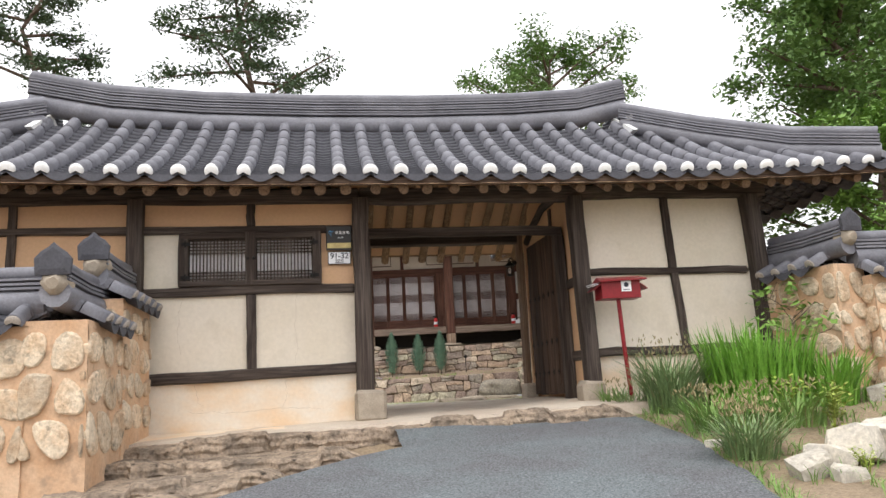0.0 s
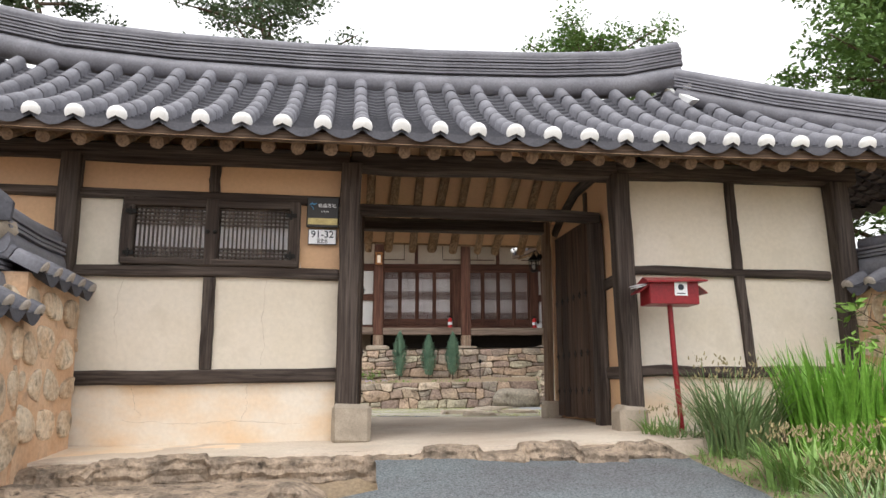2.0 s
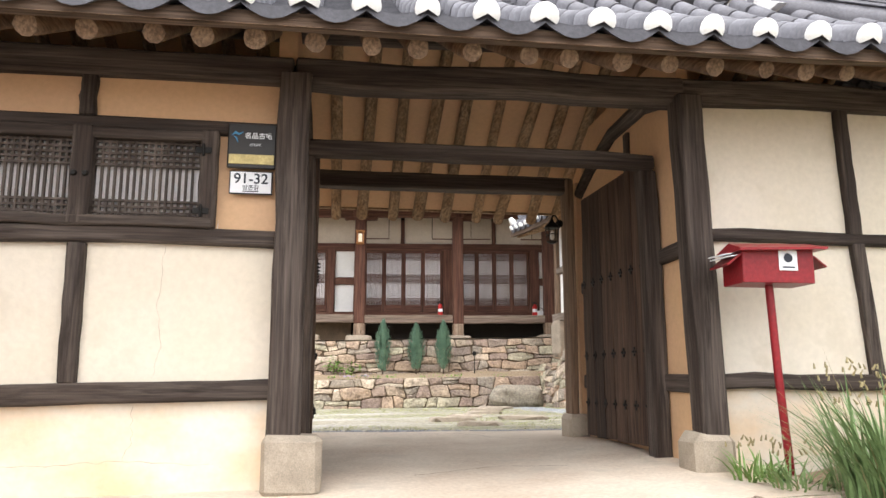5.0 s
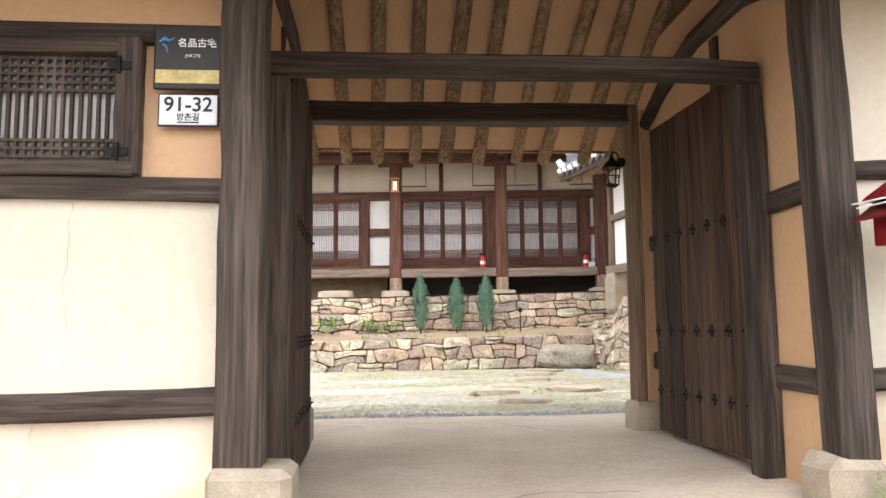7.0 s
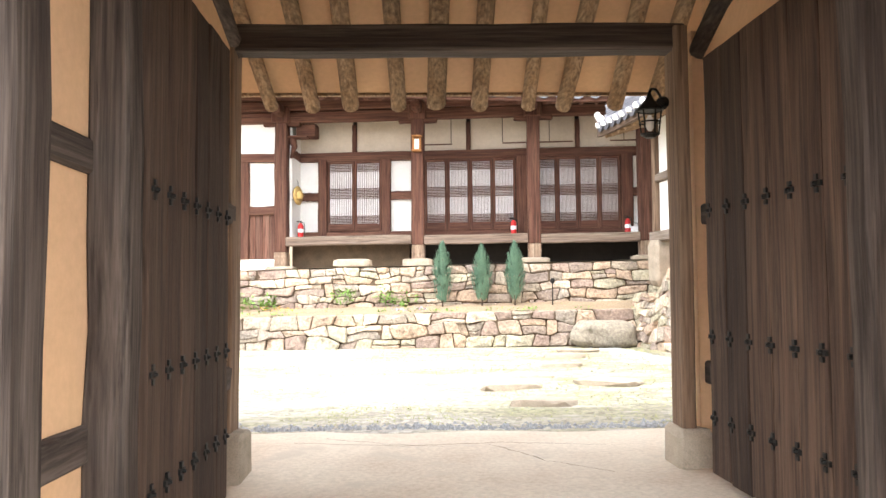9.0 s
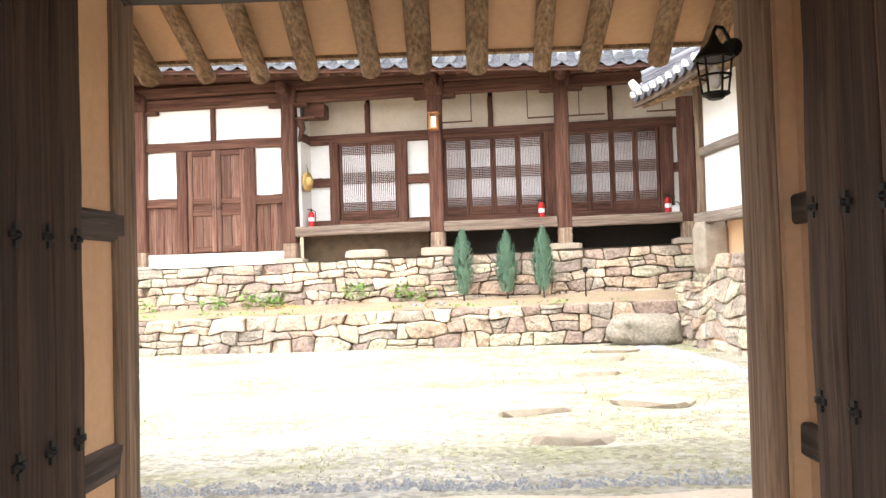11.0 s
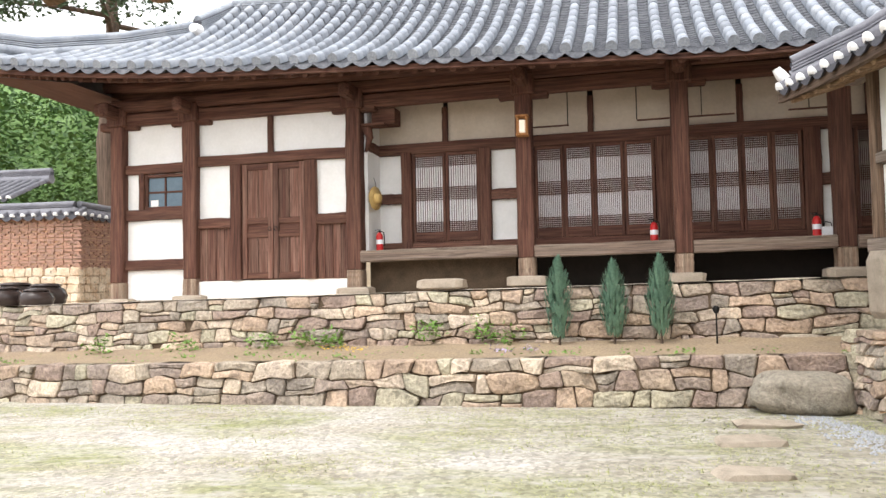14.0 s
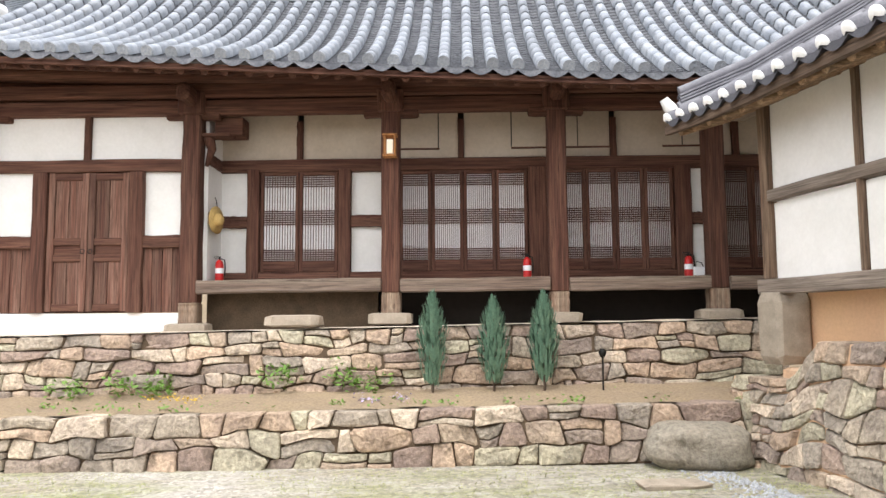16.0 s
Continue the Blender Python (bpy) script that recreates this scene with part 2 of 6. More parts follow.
    def grid(self, fn, nu, nv, smooth=True):
        vs = [fn(i / nu, j / nv) for j in range(nv + 1) for i in range(nu + 1)]
        w = nu + 1
        return self.add(vs, [(j * w + i, j * w + i + 1, j * w + w + i + 1, j * w + w + i) for j in range(nv) for i in range(nu)], smooth)

    def mesh(self, name, material):
        me = bpy.data.meshes.new(name)
        me.from_pydata(self.v, [], self.f)
        me.polygons.foreach_set("use_smooth", self.s)
        me.materials.append(material)
        me.update()
        return me


def part(name, mb, material, parent, label="", kind=""):
    """One mesh object under a thing or a part."""
    ob = new(name, mb.mesh(name, material) if isinstance(mb, MB) else mb)
    ob.parent = parent
    return tagged(ob, label, kind=kind)


def thing(name, label, category, at=None, group="", kind=""):
    ob = new(name)
    ob.matrix_world = at or Matrix()
    return tagged(ob, label, category, group, kind)


def solid(name, mb, material, label, category, group="", kind="", at=None):
    ob = new(name, mb.mesh(name, material))
    if at:
        ob.matrix_world = at
    return tagged(ob, label, category, group, kind)


def timbers(name, material, parent, rows, c=0.012, wob=0.006):
    """One part each: (p0, p1, width, height)."""
    for p0, p1, w, h in rows:
        part(name, MB().beam(p0, p1, w, h, c, wob), material, parent)


R = random.Random(7)


# ---- ground ----
def ground_z(x, y):
    """Height of the ground: a rising drive, the flat yard, and the land around."""
    if y < -1.0:
        base = 0.04 + 0.135 * (y + 1.0)
    elif y < 0:
        base = 0.04 + 0.1 * (y + 1.0)
    else:
        base = 0.14 + min(y, 3.5) * 0.028
    return base


def frac(a, b, v):
    v = min(1.0, max(0.0, (v - a) / (b - a)))
    return v * v * (3 - 2 * v)


def land(u, v):
    s, w = u * 2 - 1, v * 2 - 1
    x, y = 2 + (s * 16 + s ** 5 * 400), 2 + (w * 16 + w ** 5 * 400)
    z = min(ground_z(x, max(y, -14)), 0.2) - 0.09
    z -= 0.15 * frac(0.7, 0.2, x) * frac(-0.9, -1.2, y) * frac(-9, -5, x)
    if y > 19:
        z += (y - 19) * 0.25 if y < 60 else 10
    if x < -9:
        z += min(-9 - x, 30) * 0.12 * frac(8, 16, y)
    return (x, y, z)


solid("ground", MB().grid(land, 90, 90), soil, "brown soil ground around the old house", "ground", kind="structure")


def drive_fn(u, v):
    y = -16 + 15.05 * u
    left = 0.3 - 1.05 * max(0, -1.95 - y) if y > -4 else -1.85 - 0.15 * (-4 - y)
    right = 2.93 - 0.22 * max(0, -2.5 - max(y, -5.2))
    left += 0.05 * noise.noise(Vector((y * 2, 1, 0)))
    right += 0.06 * noise.noise(Vector((y * 2, 5, 0)))
    x = left + (right - left) * v
    return (x, y, ground_z(x, y) + 0.012 * noise.noise(Vector((x, y, 0))) * 2)


solid("road", MB().grid(drive_fn, 60, 40), asphalt, "grey asphalt drive rising to the gate", "drive", kind="structure")


def slab_edge(x):
    return -0.98 + 0.05 * noise.noise(Vector((x * 1.6, 3, 0)))


mb = MB()
mb.grid(lambda u, v: ((-2.6 + 5.8 * u), slab_edge(-2.6 + 5.8 * u) * (1 - v) + 3.45 * v + (1 - (1 - v)) * 0.08 * noise.noise(Vector((u * 9, 7, 0))),
                      (0.09 + 0.028 * (-2.6 + 5.8 * u - 0.4)) * (1 - v) + 0.245 * v + 0.05 * frac(1.5, 2.8, -2.6 + 5.8 * u) * math.sin(math.pi * v) + 0.006 * noise.noise(Vector((u * 12, v * 9, 2)))), 60, 30)
mb.grid(lambda u, v: (-2.6 + 5.8 * u, slab_edge(-2.6 + 5.8 * u) - 0.03 * (1 - v), 0.09 + 0.028 * (-2.6 + 5.8 * u - 0.4) - 0.25 * (1 - v)), 60, 2)
solid("floor", mb, cement, "worn beige cement floor of the gate passage", "floor", kind="structure")

groove = mat("floor_groove", (0.16, 0.13, 0.10), 0.95, var=0.3, bump=0.0)


def yard_fn(u, v):
    x, y = -13 + 24 * u, 3.4 + 11.5 * v
    return (x, y, 0.225 + 0.012 * (x - 0.5) * min(1, v * 2) + 0.018 * noise.noise(Vector((x * 0.9, y * 0.9, 0))) + 0.006 * noise.noise(Vector((x * 5, y * 5, 3))))


solid("courtyard_ground", MB().grid(yard_fn, 120, 70), yard_m, "pale gravelly earth of the courtyard with thin grass", "ground", kind="structure")


# ---- roof tiles ----
def tile_mesh(name, r, length, material, n=7):
    mb = MB()
    for k, (y, rr) in enumerate(((0, r), (length, r * 0.985))):
        mb.v += [(math.cos(math.pi * i / n) * rr, y, math.sin(math.pi * i / n) * rr * 1.05 - (0.05 if i in (0, n) else 0)) for i in range(n + 1)]
    mb.v += [(math.cos(math.pi * i / n) * r * 0.8, 0, math.sin(math.pi * i / n) * r * 0.8 - (0.05 if i in (0, n) else 0)) for i in range(n + 1)]
    w = n + 1
    for i in range(n):
        mb.f.append((i, i + 1, w + i + 1, w + i)[::-1])
        mb.s.append(True)
        mb.f.append((i, i + 1, 2 * w + i + 1, 2 * w + i))
        mb.s.append(False)
    return mb.mesh(name, material)


def roof_slope(parent, P, xs, dmax, r, L, material, near, cap, cap_mat, pitch, raised=0.0):
    """Cover tiles in rows up a slope P(x, d), channel tiles between them, and the pieces that end each row at the eave."""
    me = tile_mesh("roof_tile", r, L * 1.08, material)
    rest, chan = MB(), MB()
    count = 0
    for i, x in enumerate(xs):
        D = dmax(x)
        if D < 0.12:
            continue
        d, k = 0.0, 0
        while d < D - 0.05:
            p, q = P(x, d), P(x, min(d + L, D))
            along = (q - p).normalized()
            side = (P(x + 0.05, d) - P(x - 0.05, d)).normalized()
            up = side.cross(along).normalized()
            if up.z < 0:
                up = -up
            side = along.cross(up)
            m = Matrix((side, along, up)).transposed().to_4x4()
            m.translation = p + up * (0.03 + raised + 0.003 * R.uniform(-1, 1)) + side * 0.003 * R.uniform(-1, 1)
            if near(x) and count < 300:
                ob = new("roof_tile", me)
                ob.parent = parent
                ob.matrix_local = m
                count += 1
            else:
                rest.add([m @ v.co for v in me.vertices], [tuple(f.vertices) for f in me.polygons], True)
            if k == 0:
                cap(m, r, parent)
            d += L
            k += 1
        # channel between this row and the next
        if i + 1 < len(xs):
            x1 = xs[i + 1]
            D2 = min(D, dmax(x1))
            n = max(1, int(D2 / 0.11))
            for s in range(n):
                d0, d1 = s * D2 / n, (s + 1) * D2 / n
                vs = []
                for d2, lift in ((d0, 0.022), (d1, 0.0)):
                    for a in range(5):
                        t = a / 4
                        p = P(x + (x1 - x) * t, d2)
                        vs.append(p + Vector((0, 0, -0.045 * math.sin(math.pi * t) + lift + 0.02)))
                fs = [(a, a + 1, a + 6, a + 5) for a in range(4)]
                vs += [v - Vector((0, 0, 0.03)) for v in vs[:5]]
                fs += [(a + 1, a, a + 10, a + 11) for a in range(4)]
                chan.add(vs, fs, False)
            # drooping end tile
            vs = []
            for a in range(7):
                t = a / 6
                p = P(x + (x1 - x) * t, 0.0)
                q = P(x + (x1 - x) * t, 0.12)
                o = (p - q).normalized()
                dip = math.sin(math.pi * t)
                vs += [p + Vector((0, 0, 0.035 - 0.045 * dip)) + o * 0.02, p + o * 0.035 + Vector((0, 0, 0.0 - 0.085 * dip)), q + Vector((0, 0, -0.01 - 0.06 * dip))]
            fs = [f for a in range(6) for f in ((a * 3, a * 3 + 3, a * 3 + 4, a * 3 + 1), (a * 3 + 1, a * 3 + 4, a * 3 + 5, a * 3 + 2))]
            chan.add(vs, fs, False)
    if rest.v:
        part("tile_field", rest, material, parent, kind="stuff")
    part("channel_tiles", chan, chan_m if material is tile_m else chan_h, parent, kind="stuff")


# house channels, with the furrows' shade deepening the tile colour
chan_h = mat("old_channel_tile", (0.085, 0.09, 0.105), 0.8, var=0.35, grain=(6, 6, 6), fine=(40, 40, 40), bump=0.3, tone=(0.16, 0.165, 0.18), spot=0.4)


def make_cap(n=9):
    """A round plaster stop for the end of a cover tile."""
    mb = MB()
    rings = [(1.0, 0.02), (1.04, -0.25), (0.8, -0.5), (0.4, -0.62), (0.03, -0.66)]
    for rr, y in rings:
        mb.v += [(math.cos(math.pi * (i / n * 1.3 - 0.15)) * rr, y, math.sin(math.pi * (i / n * 1.3 - 0.15)) * rr) for i in range(n + 1)]
    w = n + 1
    for k in range(len(rings) - 1):
        for i in range(n):
            mb.f.append((k * w + i, k * w + i + 1, k * w + w + i + 1, k * w + w + i))
            mb.s.append(True)
    return mb


CAP = make_cap()
CAPMESH = {}


def lime_cap(m, r, parent):
    if "lime" not in CAPMESH:
        CAPMESH["lime"] = CAP.mesh("end_plaster", lime)
    ob = new("end_plaster", CAPMESH["lime"])
    ob.parent = parent
    ob.matrix_local = m @ Matrix.Diagonal((r * R.uniform(0.92, 1.12), r * R.uniform(0.8, 1.1), r * R.uniform(0.95, 1.12), 1))


def clay_cap(m, r, parent):
    if "clay" not in CAPMESH:
        CAPMESH["clay"] = CAP.mesh("end_plaster", old_lime)
    ob = new("end_plaster", CAPMESH["clay"])
    ob.parent = parent
    ob.matrix_local = m @ Matrix.Diagonal((r * R.uniform(0.9, 1.1), r * R.uniform(0.5, 0.9), r * R.uniform(0.9, 1.1), 1))


def disc_mesh():
    mb = MB()
    n = 16
    prof = [(1.0, 0.3), (1.0, -0.3), (0.82, -0.32), (0.8, -0.2), (0.3, -0.18), (0.26, -0.3), (0.02, -0.32)]
    for rr, y in prof:
        mb.v += [(math.cos(2 * math.pi * i / n) * rr, y, math.sin(2 * math.pi * i / n) * rr + 0.1) for i in range(n)]
    for k in range(len(prof) - 1):
        for i in range(n):
            j = (i + 1) % n
            mb.f.append((k * n + i, k * n + j, k * n + n + j, k * n + n + i))
            mb.s.append(False)
    return mb


def disc_cap(m, r, parent):
    if "disc" not in CAPMESH:
        CAPMESH["disc"] = disc_mesh().mesh("end_tile", tile_h)
    ob = new("end_tile", CAPMESH["disc"])
    ob.parent = parent
    ob.matrix_local = m @ Matrix.Diagonal((r, r * 0.5, r, 1))


def ridge(parent, pts, width, layers, material, top_r=0.075, base_r=0.07):
    """A tile ridge along pts: round base course, thin flat courses, a round top course."""
    def off(dz, dx=0):
        return [Vector(p) + Vector((0, 0, dz)) for p in pts]
    part("ridge_base", MB().tube(off(0.02), base_r + width * 0.4, 10), material, parent)
    z = base_r + width * 0.42
    for k in range(layers):
        part("ridge_course", MB().sweep(off(z), width * (1.06 if k % 2 else 1.15), 0.023), material, parent)
        z += 0.04
    part("ridge_core", MB().sweep(off(base_r + width * 0.42 + layers * 0.02 - 0.02), width * 0.84, layers * 0.04), chan_m, parent)
    part("ridge_top", MB().tube(off(z + 0.02), top_r, 10), material, parent)


# ---- gatehouse ----
gate = thing("gatehouse", "long gatehouse of dark timber and cream plaster under grey tiles", "gatehouse")
XL, XR = -6.6, 5.25
POSTS = [(-6.5, 0.2), (-2.555, 0.17), (0.065, 0.2), (2.865, 0.185), (5.3, 0.2)]
timbers("post", gate_z, gate, [((x, -0.05, 0.42 if x > 0 and x < 3 else 0.1), (x - (0.065 if x > 2 else 0), -0.05, 2.78), w, 0.19) for x, w in POSTS], 0.015, 0.008)
timbers("post", gate_z, gate, [((x, 2.42, 0.3), (x, 2.42, 2.8), 0.16, 0.17) for x in (-6.5, -2.55, 5.2)], 0.015, 0.008)
timbers("post", worn_z, gate, [((x, 2.37, 0.3), (x, 2.37, 2.8), 0.08, 0.2) for x in (0.045, 2.68)], 0.01, 0.005)
timbers("strut", gate_z, gate, [((-3.92, 0.03, 1.7), (-3.93, 0.03, 2.75), 0.09, 0.1), ((-1.235, 0.03, 0.76), (-1.245, 0.03, 1.63), 0.11, 0.1), ((-1.25, 0.03, 2.46), (-1.25, 0.03, 2.76), 0.1, 0.1),
                                ((4.17, 0.03, 0.8), (4.1, 0.03, 1.76), 0.1, 0.1), ((4.09, 0.03, 1.82), (4.06, 0.03, 2.78), 0.1, 0.1)])
timbers("rail", gate_x, gate, [((-6.4, 0.03, 2.43), (-0.03, 0.03, 2.42), 0.11, 0.09), ((-6.4, 0.03, 1.67), (-0.03, 0.03, 1.68), 0.11, 0.105), ((-2.48, 0.03, 0.68), (-0.03, 0.03, 0.71), 0.12, 0.125),
                               ((2.88, 0.03, 1.79), (5.12, 0.03, 1.79), 0.11, 0.09), ((2.9, 0.03, 0.775), (5.14, 0.03, 0.775), 0.12, 0.11)], 0.015, 0.012)
timbers("plate_beam", gate_x, gate, [((-6.8, 0.04, 2.83), (0.05, 0.04, 2.84), 0.18, 0.19), ((0.06, 0.04, 2.84), (2.8, 0.04, 2.83), 0.18, 0.19), ((2.8, 0.04, 2.85), (5.5, 0.04, 2.87), 0.18, 0.19)], 0.02, 0.014)


def panel(name, x0, x1, z0, z1, m, y=0.035, thick=0.08):
    mb = MB()
    mb.grid(lambda u, v: (x0 + (x1 - x0) * u, y + 0.006 * noise.noise(Vector((x0 + (x1 - x0) * u * 1.0, z0 + (z1 - z0) * v, 1)) * 1.5), z0 + (z1 - z0) * v), 10, 8)
    mb.box(x0, x1, y + 0.012, y + thick, z0, z1)
    part(name, mb, m, gate)


for x0, x1, z0, z1, m in ((-6.45, -2.6, 1.7, 2.76, ochre), (-2.5, -0.02, 2.45, 2.76, ochre), (-2.5, -2.03, 1.7, 2.4, cream), (-0.42, -0.02, 1.7, 2.4, ochre), (-2.1, -0.4, 1.7, 1.8, cream),
                          (-6.45, -2.6, 0.1, 1.66, cream), (-2.5, -1.25, 0.72, 1.66, cream), (-1.25, -0.02, 0.72, 1.66, cream), (-2.5, -0.02, 0.0, 0.69, paleplaster),
                          (2.88, 4.09, 1.8, 2.8, cream), (4.09, 5.18, 1.8, 2.8, cream), (2.88, 4.13, 0.78, 1.78, cream), (4.13, 5.18, 0.78, 1.78, cream), (2.88, 5.2, 0.0, 0.76, paleplaster)):
    panel("wall_panel", x0, x1, z0, z1, m)
# rear, end and passage walls
for x0, x1, y0, y1, z0, z1, m in ((-6.6, 0.0, 2.38, 2.46, 0.1, 2.8, ochre), (2.78, 5.3, 2.38, 2.46, 0.1, 2.8, ochre), (-6.62, -6.54, 0, 2.46, 0.1, 2.8, cream), (5.24, 5.32, 0, 2.46, 0.1, 2.9, ochre),
                                  (-0.06, 0.065, 0.06, 2.33, 0.1, 3.3, ochre), (2.84, 2.93, 0.13, 2.36, 0.1, 3.3, ochre)):
    part("wall_panel", MB().box(x0, x1, y0, y1, z0, z1), m, gate)
# timbers on the passage walls
for x in (0.06, 2.83):
    timbers("rail", gate_y, gate, [((x, 0.13, 1.72), (x, 2.35, 1.7), 0.06, 0.12), ((x, 0.13, 0.76), (x, 2.35, 0.78), 0.06, 0.13)])
    timbers("strut", gate_z, gate, [((x, 1.1, 1.78), (x, 1.1, 2.9), 0.05, 0.09)])
    mb = MB()
    mb.tube([(x, 0.05, 2.84), (x, 0.7, 3.0), (x, 1.4, 3.0), (x, 2.0, 2.84), (x, 2.4, 2.68)], [0.06, 0.07, 0.07, 0.065, 0.06], 10, 0.15)
    part("tie_beam", mb, gate_y, gate)
# door frame and lintel
timbers("lintel", gate_x, gate, [((0.05, 0.5, 2.455), (2.78, 0.5, 2.455), 0.13, 0.115), ((0.02, 2.37, 2.735), (2.72, 2.37, 2.745), 0.16, 0.16)], 0.015, 0.01)
timbers("jamb", gate_z, gate, [((0.135, 0.56, 0.2), (0.13, 0.56, 2.4), 0.14, 0.14), ((2.77, 0.56, 0.21), (2.75, 0.56, 2.4), 0.13, 0.14)], 0.012, 0.008)
part("ridge_beam", MB().tube([(-4.4, 1.22, 3.8), (0, 1.22, 3.72), (4.3, 1.22, 3.8)], 0.11, 12, 0.1), gate_x, gate)


def rock(seed, sx, sy, sz, rough=0.12, flat=0.35):
    """A weathered block: a box with its corners taken off and pushed about."""
    rr = random.Random(seed)
    mb = MB()
    c = 0.5 - rr.uniform(0.1, 0.16)
    pts = []
    for a in (-1, 1):
        for b in (-1, 1):
            for d in (-1, 1):
                for axis in range(3):
                    p = [a * c, b * c, d * c]
                    p[axis] = (a, b, d)[axis] * 0.5
                    j = Vector([rr.uniform(-1, 1) * rough * 0.5 for _ in range(3)])
                    pts.append(Vector(p) + j)
    bm = bmesh.new()
    for p in pts:
        bm.verts.new(p)
    bmesh.ops.convex_hull(bm, input=bm.verts)
    bm.verts.ensure_lookup_table()
    bm.verts.index_update()
    keep = [v for v in bm.verts if v.link_faces]
    idx = {v: i for i, v in enumerate(keep)}
    mb.add([(v.co.x * sx, v.co.y * sy, v.co.z * sz) for v in keep], [tuple(idx[v] for v in f.verts) for f in bm.faces])
    bm.free()
    return mb


def placed_rock(name, m, parent, seed, x, y, z, sx, sy, sz, rot=0, rough=0.1):
    ob = part(name, rock(seed, sx, sy, sz, rough), m, parent)
    ob.matrix_local = pose(x, y, z, 0, 0, rot)
    return ob


placed_rock("base_stone", granite, gate, 1, 0.12, -0.0, 0.27, 0.36, 0.42, 0.36, 0, 0.05)
placed_rock("base_stone", granite, gate, 2, 2.83, -0.03, 0.26, 0.29, 0.32, 0.36, 0, 0.07)
placed_rock("base_stone", granite, gate, 3, 0.06, 2.36, 0.31, 0.2, 0.32, 0.3, 0, 0.09)
placed_rock("base_stone", granite, gate, 4, 2.7, 2.36, 0.31, 0.2, 0.32, 0.3, 0, 0.09)


# gate roof
def gz(x):
    return 2.835 + 0.0055 * max(0, abs(x - 0.5) - 1.5) ** 2


def gprof(d):
    """Rise above the eave at distance d, a little hollow."""
    return d * 0.56 + 0.035 * d * d - 0.06 * math.sin(min(d / 2.1, 1) * math.pi)


def gP(x, d):
    return Vector((x, -0.92 - 0.02 * max(0, abs(x - 0.5) - 3) ** 1.2 * 0.3 + d, gz(x) * (1 - d / 2.1) + (2.80 + 0.004 * x * x) * (d / 2.1) + gprof(d)))


def gPb(x, d):
    p = gP(x, d)
    return Vector((x, 2.64 - p.y, p.z + 0.07))


def gd(x):
    if -4.15 <= x <= 4.1:
        return 2.05
    e = (x - 4.1) if x > 4.1 else (-4.15 - x)
    return max(0.0, 2.05 * (1 - e / 2.75))


gate_roof = part("roof", MB(), tile_m, gate)
rows = [-6.75 + 0.345 * i for i in range(40)]
roof_slope(gate_roof, gP, rows, gd, 0.078, 0.3, tile_m, lambda x: -3.2 < x < 6.9, lime_cap, lime, 0.345)
back_roof = part("roof", MB(), tile_m, gate)
roof_slope(back_roof, gPb, rows[::1], gd, 0.078, 0.3, tile_m, lambda x: False, lime_cap, lime, 0.345)
ridge(gate, [(-4.25, 1.22, 4.47), (-3.2, 1.22, 4.28), (-2, 1.22, 4.2), (-0.5, 1.22, 4.17), (1, 1.22, 4.18), (2.4, 1.22, 4.23), (3.4, 1.22, 4.31), (4.15, 1.22, 4.49)], 0.24, 6, tile_m, 0.08, 0.05)
for s in (1, -1):
    ridge(gate, [(s * 4.0, 0.98, 4.12), (s * 4.9, 0.32, 3.66), (s * 5.8, -0.3, 3.28), (s * 6.65, -0.85, 3.08)], 0.2, 4, tile_m, 0.07, 0.04)
    ridge(gate, [(s * 4.0, 1.46, 4.12), (s * 4.9, 2.1, 3.66), (s * 5.8, 2.75, 3.2), (s * 6.65, 3.3, 2.95)], 0.2, 4, tile_m, 0.07, 0.04)
    x4 = s * 4.05
    part("gable_wall", MB().add([(x4, 0.5, 3.9), (x4, 1.95, 3.9), (x4, 1.22, 4.35), (x4 - s * 0.08, 0.5, 3.9), (x4 - s * 0.08, 1.95, 3.9), (x4 - s * 0.08, 1.22, 4.35)], [(0, 1, 2), (5, 4, 3), (0, 3, 4, 1), (1, 4, 5, 2), (2, 5, 3, 0)]), lime, gate)
    # hip end slope
    def hipP(y, d, s=s):
        return Vector((s * (6.85 - d), y, 2.97 + 0.012 * (y - 1.2) ** 2 + gprof(d * 0.745)))
    end_roof = part("roof", MB(), tile_m, gate)
    roof_slope(end_roof, hipP, [-0.75 + 0.345 * i for i in range(13)], lambda y: max(0.0, min(2.3, (2.14 - abs(y - 1.22)) * 1.3)), 0.078, 0.3, tile_m, lambda y: False, lime_cap, lime, 0.345)
    part("lime_knob", MB().tube([(s * 4.12, 0.9, 4.2), (s * 4.16, 0.82, 4.2)], [0.11, 0.07], 8, 0.3), lime, gate)


# boards and rafters under the gate eaves
def under(y, x=0.0):
    """Height of the underside of the gate roof."""
    if y < 1.22:
        return 2.71 + (y + 0.9) * 0.53
    return 2.68 + (3.62 - y) * 0.49


mb = MB()
mb.grid(lambda u, v: (-6.8 + 13.4 * u, -0.92 + 2.14 * v, under(-0.92 + 2.14 * v) + 0.02 + (gz(-6.8 + 13.4 * u) - 2.84) * (1 - v)), 40, 8)
mb.grid(lambda u, v: (-6.8 + 13.4 * u, 1.22 + 2.36 * v, under(1.22 + 2.36 * v) + 0.02), 40, 8)
part("eave_clay", mb, ochre, gate)
part("eave_board", MB().sweep([(-6.8 + k * 0.48, -0.87, 2.765 + gz(-6.8 + k * 0.48) - 2.84) for k in range(29)], 0.06, 0.085), eave_x, gate)
part("eave_board", MB().sweep([(-6.8 + k * 0.48, 3.57, 2.735) for k in range(29)], 0.05, 0.035), rafter_y, gate)
